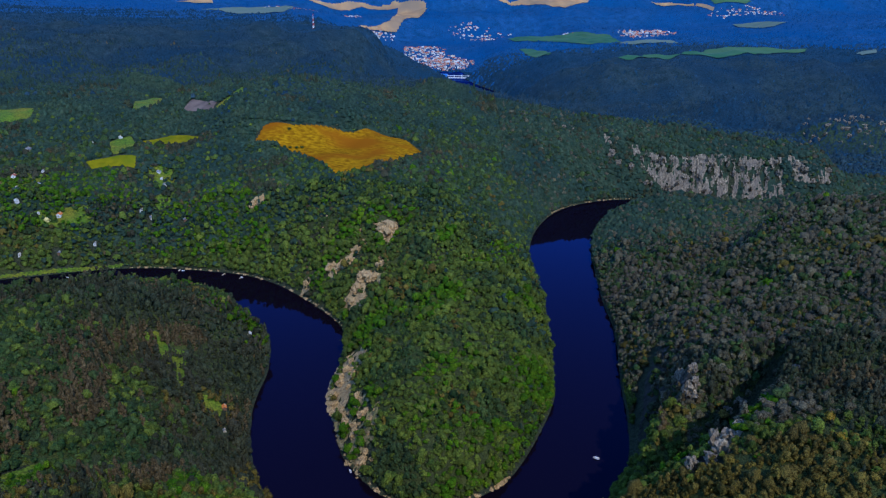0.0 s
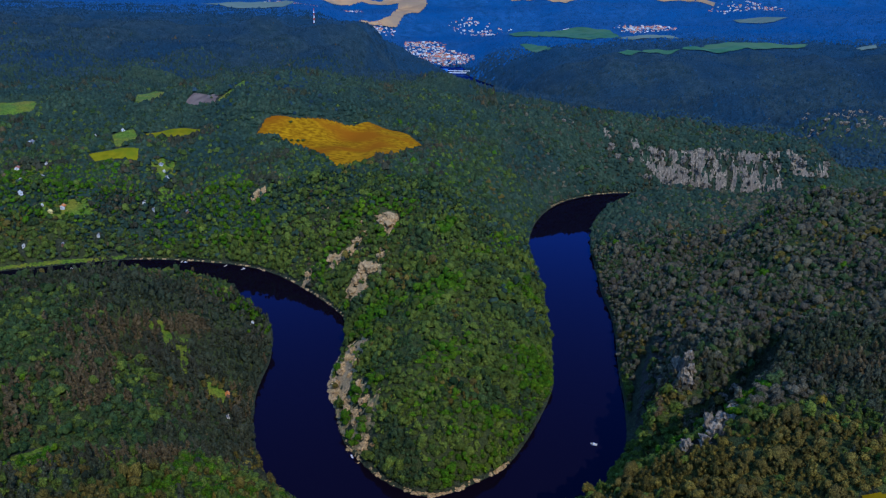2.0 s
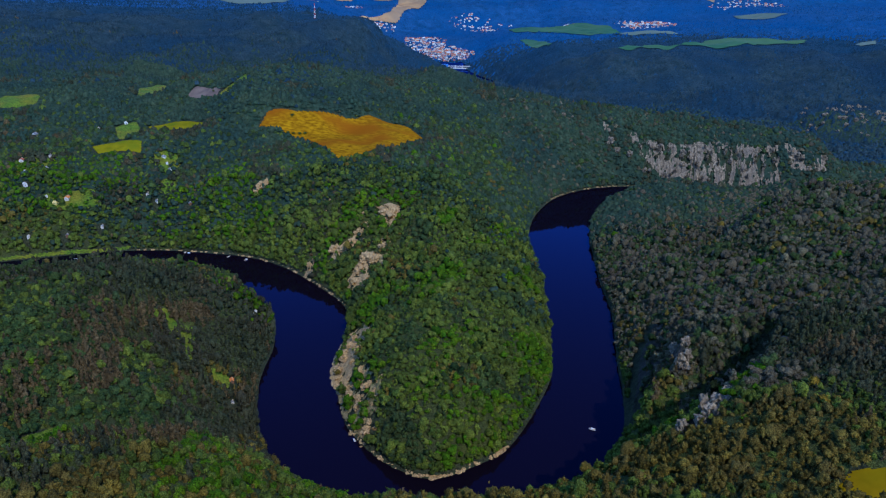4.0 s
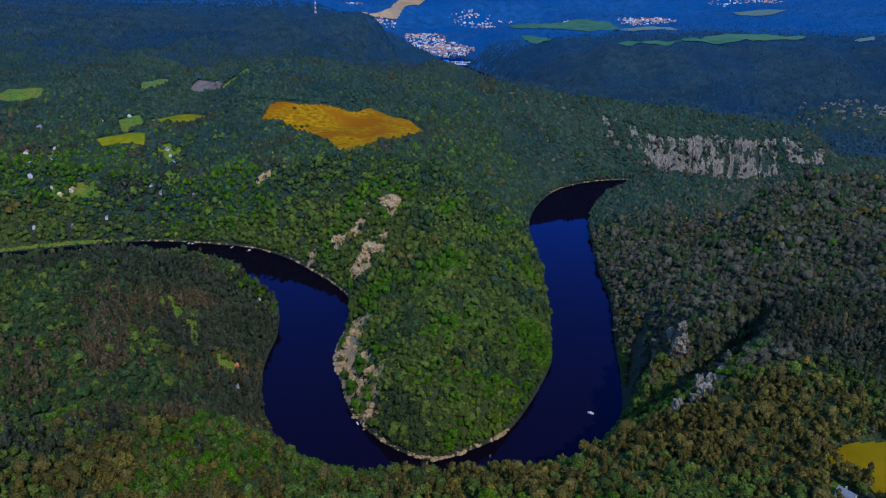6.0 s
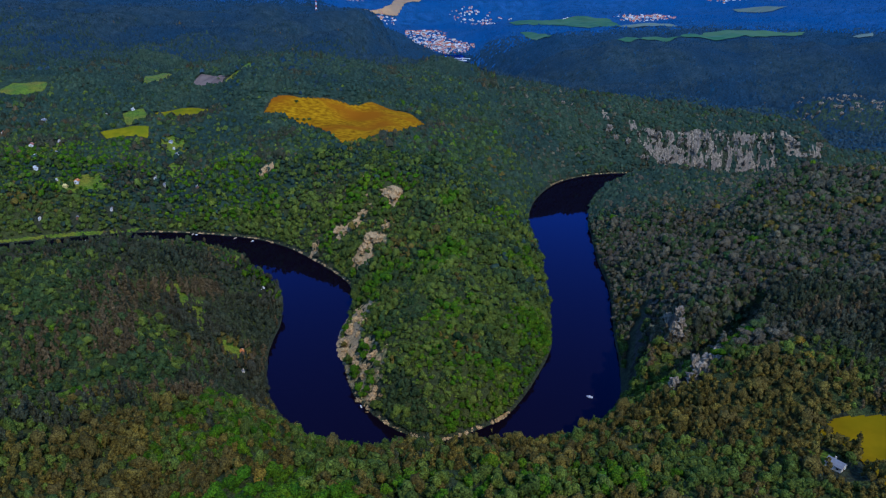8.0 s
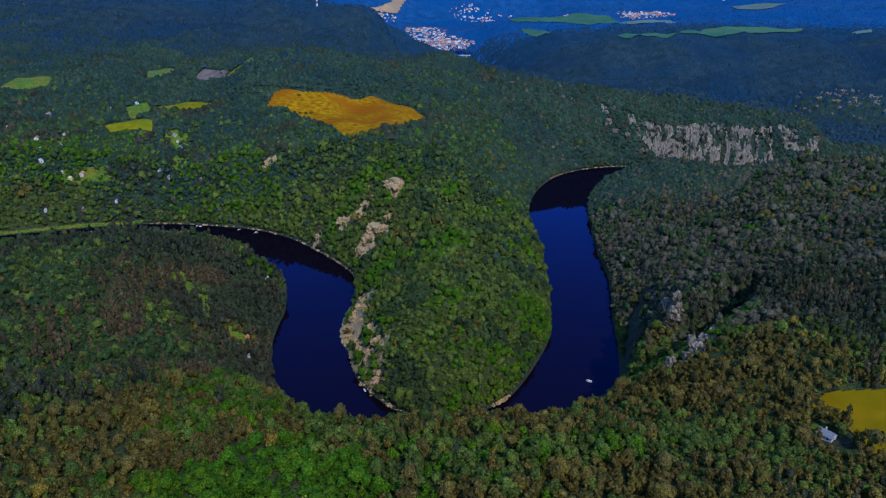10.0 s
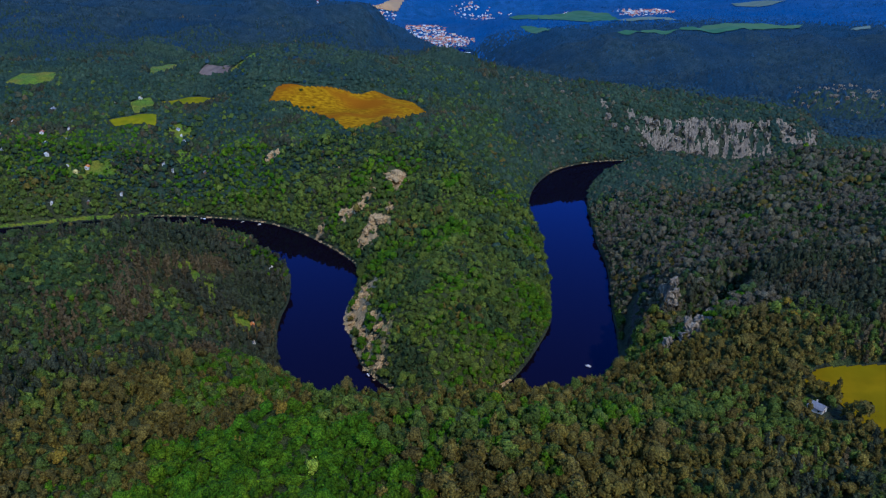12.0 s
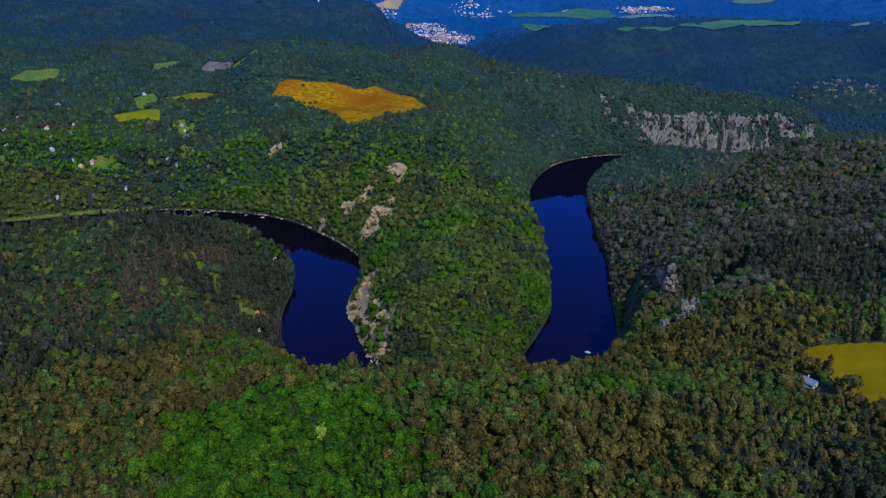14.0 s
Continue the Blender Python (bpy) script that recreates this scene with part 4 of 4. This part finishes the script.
for y0, y1, gap, sprays, lobes, sides in BANDS:
    x, y = scatter(y0, y1, gap, lambda v: 0.61 * (abs(v) + 95) + 72)
    if 80 < y1 < 1500:  # steep ground carries more trees to the plan's acre
        ex, ey = scatter(y0, y1, gap, lambda v: 0.61 * (abs(v) + 95) + 72)
        steep = np.hypot(land(ex + 3, ey) - land(ex - 3, ey), land(ex, ey + 3) - land(ex, ey - 3)) / 6
        more = rng.uniform(0, 1, len(ex)) < np.clip(steep - 0.4, 0, 0.7)
        x, y = np.concatenate([x, ex[more]]), np.concatenate([y, ey[more]])
    if 330 <= y0 <= 950:  # bushes and low trees that hang over the banks
        rim = np.repeat(COURSE[(COURSE[:, 1] > y0) & (COURSE[:, 1] < y1) & (np.abs(COURSE[:, 0]) < 0.7 * y1)], 11, 0)
        turn = rng.uniform(0, 6.283, len(rim))
        reach = rim[:, 2] + rng.uniform(0.3, 6.0, len(rim))
        rx, ry = rim[:, 0] + np.cos(turn) * reach, rim[:, 1] + np.sin(turn) * reach
        near = shore(rx, ry) > 0.2
        x, y = np.concatenate([x, rx[near]]), np.concatenate([y, ry[near]])
    away = shore(x, y)
    keep = (away > 0.2) & ~strip_open(x, y) & (rng.uniform(0, 1, len(x)) > 0.06)
    keep &= ~((x > NEAR_STAND[0]) & (x < NEAR_STAND[1]) & (y > NEAR_STAND[2]) & (y < NEAR_STAND[3]))
    keep &= ~((np.abs(x) < 105) & (y > 225) & (y < 345) & (rng.uniform(0, 1, len(x)) < 0.4))
    x, y = x[keep], y[keep]
    z = lie(x, y)
    n = len(x)
    size = (6.0 if y0 < 0 else min(gap, 13.0)) * (0.88 if y0 == 62 else 1.1 if y0 in (620, 950) else 1.0) * np.exp(rng.normal(-0.42, 0.27, n)).clip(0.36, 1.2) * (1 + 0.12 * wavy(x, y, 60, 31)) * np.where(away[keep] < 4, 0.9, 1)
    low = np.where(inside(LIME_STAND, x, y), 0.85, 1.0)
    size *= np.where(inside(LIME_STAND, x, y), 1.2, 1.0)
    tall = rng.uniform(0.8, 1.35, n) * 1.0
    turn = rng.uniform(0, 6.283, n)
    sort = species(x, y)
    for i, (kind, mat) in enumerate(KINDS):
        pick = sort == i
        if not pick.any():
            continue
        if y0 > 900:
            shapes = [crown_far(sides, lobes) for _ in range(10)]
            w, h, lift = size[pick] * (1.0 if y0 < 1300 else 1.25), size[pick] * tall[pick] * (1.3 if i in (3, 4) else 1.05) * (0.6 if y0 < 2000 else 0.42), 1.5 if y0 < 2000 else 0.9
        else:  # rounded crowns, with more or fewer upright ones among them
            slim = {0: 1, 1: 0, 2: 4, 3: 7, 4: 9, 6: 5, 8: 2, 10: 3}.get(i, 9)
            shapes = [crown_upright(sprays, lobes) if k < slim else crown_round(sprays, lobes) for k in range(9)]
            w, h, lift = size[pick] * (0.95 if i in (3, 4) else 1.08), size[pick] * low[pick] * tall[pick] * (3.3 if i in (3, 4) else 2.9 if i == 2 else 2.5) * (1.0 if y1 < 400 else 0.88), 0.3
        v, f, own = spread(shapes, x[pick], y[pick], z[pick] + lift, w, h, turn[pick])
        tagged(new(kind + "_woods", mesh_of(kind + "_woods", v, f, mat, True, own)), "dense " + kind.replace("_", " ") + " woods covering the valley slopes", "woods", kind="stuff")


# ---- things ----
def part(name, bm, material, parent=None, label="", smooth=False):
    me = bpy.data.meshes.new(name)
    bm.to_mesh(me)
    bm.free()
    me.materials.append(material)
    if smooth:
        me.polygons.foreach_set("use_smooth", np.full(len(me.polygons), True))
    ob = new(name, me)
    ob.parent = parent
    if label:
        tagged(ob, label)
    return ob


def box(bm, x0, y0, z0, x1, y1, z1):
    v = [bm.verts.new((x, y, z)) for z in (z0, z1) for x, y in ((x0, y0), (x1, y0), (x1, y1), (x0, y1))]
    for f in ((3, 2, 1, 0), (4, 5, 6, 7), (0, 1, 5, 4), (1, 2, 6, 5), (2, 3, 7, 6), (3, 0, 4, 7)):
        bm.faces.new([v[i] for i in f])
    return v


def prism(bm, points, y0, y1):
    """A shape drawn in x and z, drawn out from y0 to y1."""
    a = [bm.verts.new((x, y0, z)) for x, z in points]
    b = [bm.verts.new((x, y1, z)) for x, z in points]
    k = len(points)
    bm.faces.new(a)
    bm.faces.new(b[::-1])
    for i in range(k):
        bm.faces.new([a[(i + 1) % k], a[i], b[i], b[(i + 1) % k]])


def cottage(length, wall_mat, roof_mat, label, category, fine=True, name="cottage"):
    """A gabled house, its ridge along y, its foot sunk a little into the slope."""
    ob = new(name)
    w, l, h, rise = length * 0.36, length / 2, length * 0.30, length * 0.26
    bm = bmesh.new()
    prism(bm, [(-w, -2.5), (w, -2.5), (w, h), (0, h + rise), (-w, h)], -l, l)
    part("wall", bm, wall_mat, ob)
    bm = bmesh.new()
    e, t = 0.12, length * 0.025
    for s in (-1, 1):
        prism(bm, [(0, h + rise + t * 2), (s * w * (1 + e), h - rise * e + t * 2), (s * w * (1 + e), h - rise * e), (0, h + rise)][::s], -l * 1.08, l * 1.08)
    part("roof", bm, roof_mat, ob)
    if fine:
        for s in (-1, 1):
            for j in (-0.5, 0.5):
                bm = bmesh.new()
                box(bm, s * w - 0.04, j * l - 0.5, h * 0.35, s * w + 0.04, j * l + 0.5, h * 0.8)
                part("window", bm, M_GLASS, ob)
        bm = bmesh.new()
        box(bm, -0.5, -l - 0.04, 0, 0.5, -l + 0.04, min(2.0, h * 0.85))
        part("door", bm, M_WOOD, ob)
        bm = bmesh.new()
        box(bm, w * 0.3, l * 0.2, h, w * 0.3 + 0.7, l * 0.2 + 0.7, h + rise + 0.9)
        part("chimney", bm, M_TAN, ob)
    return tagged(ob, label, category, "cottages in the valley" if fine else "town houses")


COLOUR = {M_WHITE: "white", M_CREAM: "yellow", M_TAN: "tan", M_RED: "red tiled", M_ORANGE: "orange tiled", M_SLATE: "grey slate", M_WOOD: "brown timber", M_CONCRETE: "pale grey"}
for hx, hy, turn, length, wall_mat, roof_mat in COTTAGES:
    c = cottage(length * (1.0 if hy < 300 else 0.78), wall_mat, roof_mat, f"small {COLOUR[wall_mat]} cottage with a {COLOUR[roof_mat]} roof among trees", "cottage")
    c.matrix_basis = pose(hx, hy, land([hx], [hy])[0] + 0.3, 0, 0, turn)

pick = random.Random(7)
masters = []
for wall_mat, roof_mat in ((M_WHITE, M_RED), (M_WHITE, M_SLATE), (M_TAN, M_RED), (M_WHITE, M_TAN), (M_WHITE, M_WHITE), (M_WHITE, M_CONCRETE)):
    masters.append(cottage(13, wall_mat, roof_mat, f"distant {COLOUR[wall_mat]} town house with a {COLOUR[roof_mat]} roof", "house", False, "town_house"))
placed = 0
for (cx, cy, ax, ay), many in zip(TOWNS, (14, 14, 140, 60, 30, 50, 6, 10, 10)):
    for i in range(many):
        a, r = pick.uniform(0, 6.283), math.sqrt(pick.uniform(0.0, 1.0))
        hx, hy = cx + ax * r * math.cos(a), cy + ay * r * math.sin(a)
        if shore([hx], [hy])[0] < 12:
            continue
        m = pose(hx, hy, lie([hx], [hy])[0] + 0.5, 0, 0, pick.uniform(0, 180)) @ Matrix.Diagonal((pick.uniform(0.65, 1.1), pick.uniform(0.7, 1.4), pick.uniform(0.8, 1.2), 1))
        if placed < len(masters):
            masters[placed].matrix_basis = m
        else:
            base = pick.choice(masters)
            c = copy_thing(base, Matrix())
            c.matrix_basis = m
        placed += 1

# the rest of the far houses, too small to tell apart
def house_shape():
    wall = np.array([(-4, -6, -3), (4, -6, -3), (4, 6, -3), (-4, 6, -3), (-4, -6, 4), (4, -6, 4), (4, 6, 4), (-4, 6, 4), (0, -6, 7), (0, 6, 7)], float)
    wf = np.array([(0, 1, 5), (0, 5, 4), (1, 2, 6), (1, 6, 5), (2, 3, 7), (2, 7, 6), (3, 0, 4), (3, 4, 7), (4, 5, 8), (6, 7, 9)])
    roof = np.array([(-4.6, -6.6, 3.7), (0, -6.6, 7.3), (0, 6.6, 7.3), (-4.6, 6.6, 3.7), (4.6, -6.6, 3.7), (4.6, 6.6, 3.7)], float)
    rf = np.array([(0, 1, 2), (0, 2, 3), (1, 4, 5), (1, 5, 2)])
    return (wall, wf), (roof, rf)


hx, hy = [], []
for (cx, cy, ax, ay), many in zip(TOWNS, (30, 30, 130, 90, 90, 110, 60, 70, 80)):
    a, r = rng.uniform(0, 6.283, many), np.sqrt(rng.uniform(0, 1.15, many))
    hx.append(cx + ax * r * np.cos(a))
    hy.append(cy + ay * r * np.sin(a))
hx, hy = np.concatenate(hx), np.concatenate(hy)
dry_land = shore(hx, hy) > 12
hx, hy = hx[dry_land], hy[dry_land]
hz, hs, ht = lie(hx, hy), rng.uniform(0.6, 1.1, len(hx)), rng.uniform(0, 3.14, len(hx))
for shape, mat, what in zip(house_shape(), (M_WHITE, M_RED), ("white walls", "red roofs")):
    v, f, own = spread([shape], hx, hy, hz, hs, hs, ht)
    tagged(new("distant_houses", mesh_of("distant_houses", v, f, mat)), f"{what} of far villages in the haze", "houses", kind="stuff")

# river dam below the town
dam = tagged(new("dam"), "pale concrete river dam with piers and a road deck", "dam")
bm = bmesh.new()
box(bm, -95, -5, -12, 95, 5, 4)
part("weir", bm, M_CONCRETE, dam)
bm = bmesh.new()
box(bm, -100, -4, 9, 100, 4, 11)
part("deck", bm, M_CONCRETE, dam)
for i in range(6):
    bm = bmesh.new()
    box(bm, -78 + i * 30, -8, -6, -74 + i * 30, 8, 12)
    part("pier", bm, M_CONCRETE, dam)
bm = bmesh.new()
box(bm, -140, -16, 0, -15, 0, 17)
part("power_house", bm, M_BLUE_PAINT, dam, "blue clad power house")
dam.matrix_basis = pose(20, 2996, 0)

# radio mast on the hill
mast = tagged(new("radio_mast"), "tall red and white banded radio mast", "mast")
for i in range(7):
    bm = bmesh.new()
    r0, r1 = 2.4 - 0.27 * i, 2.4 - 0.27 * (i + 1)
    for sx, sy in ((1, 1), (1, -1), (-1, -1), (-1, 1)):
        bmesh.ops.create_cone(bm, cap_ends=True, segments=6, radius1=0.45, radius2=0.4, depth=8, matrix=pose(sx * (r0 + r1) / 2, sy * (r0 + r1) / 2, 8 * i + 4))
    for j in range(3):
        r = r0 + (r1 - r0) * j / 3
        box(bm, -r, -r, 8 * i + j * 2.7, r, r, 8 * i + j * 2.7 + 0.7)
    part("band", bm, M_STEEL_WHITE if i % 2 else M_STEEL_RED, mast)
mast.matrix_basis = pose(-476, 2588, land([-476], [2588])[0])


def boat(length):
    """An open motor boat with a pointed bow and a low cabin."""
    ob = tagged(new("motor_boat"), "small white motor boat on dark water", "boat", "boats on the river")
    bm = bmesh.new()
    rings = []
    for s, w, keel in ((-0.5, 0.30, -0.10), (-0.2, 0.36, -0.14), (0.15, 0.32, -0.14), (0.38, 0.18, -0.08), (0.5, 0.02, 0.06)):
        rings.append([bm.verts.new((x * length, s * length, z * length)) for x, z in ((-w / 2, 0.18), (-w * 0.35, keel * 0.5), (0, keel), (w * 0.35, keel * 0.5), (w / 2, 0.18))])
    for a, b in zip(rings, rings[1:]):
        for i in range(4):
            bm.faces.new([a[i], a[i + 1], b[i + 1], b[i]])
    bm.faces.new(rings[0][::-1])
    part("hull", bm, M_STEEL_WHITE, ob)
    bm = bmesh.new()
    box(bm, -0.14 * length, -0.45 * length, 0.1 * length, 0.14 * length, 0.36 * length, 0.13 * length)
    part("deck", bm, M_TAN, ob)
    bm = bmesh.new()
    box(bm, -0.11 * length, -0.1 * length, 0.13 * length, 0.11 * length, 0.18 * length, 0.28 * length)
    part("cabin", bm, M_STEEL_WHITE, ob)
    bm = bmesh.new()
    box(bm, -0.1 * length, 0.18 * length, 0.18 * length, 0.1 * length, 0.185 * length + 0.05, 0.26 * length)
    part("windscreen", bm, M_GLASS, ob)
    return ob


for bx, by, turn, length in ((129, 474, 70, 5.5), (-70, 452, 30, 4.0), (-483, 822, 80, 4.0), (-500, 838, 75, 3.5), (-345, 852, 95, 4.0), (-262, 834, 60, 4.0)):
    boat(length).matrix_basis = pose(bx, by, 0.15, 0, 0, turn)


def landing():
    """A little timber jetty on four posts."""
    ob = tagged(new("jetty"), "short weathered timber jetty at the bank", "jetty", "jetties on the river")
    bm = bmesh.new()
    box(bm, -1.0, -3, 0.5, 1.0, 3, 0.7)
    part("planking", bm, M_TAN, ob)
    for sx in (-0.85, 0.85):
        for sy in (-2.7, 2.7):
            bm = bmesh.new()
            box(bm, sx - 0.15, sy - 0.15, -2.5, sx + 0.15, sy + 0.15, 1.1)
            part("post", bm, M_WOOD, ob)
    return ob


for jx, jy, turn in ((-438, 856, 5), (-470, 848, 15), (-350, 853, 0), (-288, 842, -20), (-262, 832, -30)):
    landing().matrix_basis = pose(jx, jy, 0, 0, 0, turn)


# ---- rocks ----
def rock_mesh(seed, mat):
    """A cracked, upright block of rock: stepped facets, leaning ledges, unit width and height."""
    r = random.Random(seed)
    bm = bmesh.new()
    bmesh.ops.create_icosphere(bm, subdivisions=3, radius=0.5)
    off = Vector((r.uniform(-50, 50), r.uniform(-50, 50), r.uniform(-50, 50)))
    for v in bm.verts:
        p = v.co.copy()
        block = noise.cell(Vector((p.x * 6, p.y * 6, p.z * 2.2)) + off)
        col = noise.noise(Vector((p.x * 7, p.y * 7, p.z * 1.5)) + off)
        big = noise.noise(p * 2.2 + off)
        ledge = round((p.z + 0.12 * big) * 6) / 6 - p.z
        v.co = Vector((p.x, p.y, 0)) * (0.85 + 0.4 * block + 0.5 * col + 0.3 * big) + Vector((0, 0, p.z * (1 + 0.35 * big) + 0.7 * ledge + 0.12 * block))
        v.co.z = max(v.co.z, -0.5)
    me = bpy.data.meshes.new("rock_outcrop")
    bm.to_mesh(me)
    bm.free()
    me.materials.append(mat)
    return me


TAN_MESHES, GREY_MESHES = [rock_mesh(s, M_ROCK) for s in range(9)], [rock_mesh(s + 20, M_GREY) for s in range(9)]
OUTCROPS = [(*r, TAN_MESHES, "weathered tan rock outcrop on the wooded slope") for r in ROCKS] + [(*r, GREY_MESHES, "grey-brown rock pillar of a wooded cliff") for r in GREY_ROCKS]
for i, (rx, ry, w, h, meshes, label) in enumerate(OUTCROPS):
    ob = tagged(new("rock_outcrop", meshes[i % 9]), label, "rock", "rocks of the valley")
    dx = 2.0
    slope = Vector((land([rx + dx], [ry])[0] - land([rx - dx], [ry])[0], land([rx], [ry + dx])[0] - land([rx], [ry - dx])[0])) / (2 * dx)
    lean = Matrix.Rotation(min(0.6, math.atan(slope.length) * 0.5), 4, Vector((slope.y, -slope.x, 0)) if slope.length > 0.01 else Vector((1, 0, 0)))
    ob.matrix_basis = Matrix.Translation((rx, ry, land([rx], [ry])[0] + h * 0.12)) @ lean @ pose(0, 0, 0, 0, 0, 57 * i) @ Matrix.Diagonal((w, w, h, 1))


stones = [(ICO_V * rng.uniform(0.7, 1.3, (12, 1)), ICO_F) for _ in range(6)]
bank = np.array(BANKS)
v, f, own = spread(stones, bank[:, 0], bank[:, 1], np.full(len(bank), 0.3), bank[:, 2] * 0.85, bank[:, 3] * 0.85, rng.uniform(0, 6.283, len(bank)))
tagged(new("bank_stones", mesh_of("bank_stones", v, f, M_ROCK)), "pale stones along the water's edge", "stones", kind="stuff")


# ---- single trees of the hilltop nearest by ----
def trunk_mesh(seed, limbs):
    r = random.Random(seed)
    bm = bmesh.new()
    bmesh.ops.create_cone(bm, cap_ends=True, segments=7, radius1=0.035, radius2=0.012, depth=1.0, matrix=pose(0, 0, 0.36))
    for i in range(limbs):
        bmesh.ops.create_cone(bm, cap_ends=False, segments=5, radius1=0.012, radius2=0.004, depth=0.35,
                              matrix=pose(0, 0, 0.35 + 0.09 * i, 0, 0, 137 * i + r.uniform(-20, 20)) @ pose(0, 0, 0, 0, 50, 0) @ pose(0, 0, 0.17))
    me = bpy.data.meshes.new("trunk")
    bm.to_mesh(me)
    bm.free()
    me.materials.append(M_BARK)
    return me


def tree_parts(i, k):
    v, f = crown_conifer(9, 7) if i == 4 else crown_upright(110, 6) if i == 3 or k % 3 == 2 else crown_round(110, 7)
    return mesh_of("crown", v, f, KINDS[i][1], True, np.full(len(v), (0.5, 0.1, 0.8, 0.3, 1.0)[k]))


CROWNS = {i: [tree_parts(i, k) for k in range(5)] for i in range(5)}
TRUNKS = [trunk_mesh(s, 5) for s in range(4)]
TREE_LABEL = ("dark green broadleaf tree with a rounded crown", "bright lime green broadleaf tree with a rounded crown", "olive brown broadleaf tree with a thinning crown",
              "dark green pine with a narrow crown", "dry brownish spruce with a ragged crown")
tx, ty = scatter(NEAR_STAND[2], NEAR_STAND[3], 4.6, lambda v: NEAR_STAND[1])
tz, ts = land(tx, ty), species(tx, ty)
for i in range(len(tx)):
    s = int(ts[i]) if ts[i] < 5 else 0
    tree = tagged(new("broadleaf_tree" if s < 3 else "pine_tree" if s == 3 else "spruce_tree"), TREE_LABEL[s], "tree", "trees of the hilltop wood")
    width = 3.6 * rng.uniform(0.6, 1.2) * (0.75 if s == 1 else 1 if s < 3 else 0.8)
    high = width * rng.uniform(2.0, 3.0) * (1 if s < 3 else 1.35)
    foot = 0.8
    trunk = new("trunk", TRUNKS[i % 4])
    crown = new("crown", CROWNS[s][i % 5])
    trunk.parent = crown.parent = tree
    total = foot + high
    trunk.matrix_basis = Matrix.Diagonal((total, total, total, 1))
    crown.matrix_basis = Matrix.Translation((0, 0, foot)) @ Matrix.Diagonal((width, width, high, 1))
    tree.matrix_basis = pose(tx[i], ty[i], tz[i], 0, 0, rng.uniform(0, 360))


def lone_tree(x, y, width, high, material, label, name="broadleaf_tree"):
    """One tree with a trunk and a crown of its own, standing out among the rest."""
    tree = tagged(new(name), label, "bush" if name == "bush" else "tree")
    v, f = crown_round(90, 6)
    crown = new("crown", mesh_of("crown", v, f, material, True, np.full(len(v), 0.6)))
    trunk = new("trunk", TRUNKS[int(abs(x)) % 4])
    trunk.parent = crown.parent = tree
    trunk.matrix_basis = Matrix.Diagonal((high, high, high, 1))
    crown.matrix_basis = Matrix.Translation((0, 0, 0.15 * high)) @ Matrix.Diagonal((width, width, high * 0.9, 1))
    tree.matrix_basis = pose(x, y, land([x], [y])[0], 0, 0, 40 * x)


lone_tree(-53.6, 135, 2.6, 8.5, M_FRESH, "pale yellow-green young tree among lime green woods")
for ax, ay, aw, ah in AUTUMN:
    lone_tree(ax, ay, aw, ah, M_AUTUMN, "golden yellow autumn tree in a green wood")
for bx, by, bw in FIELD_BUSHES:
    lone_tree(bx, by, bw, bw * 1.5, M_DEEP, "dark green bush standing in the grain field", "bush")
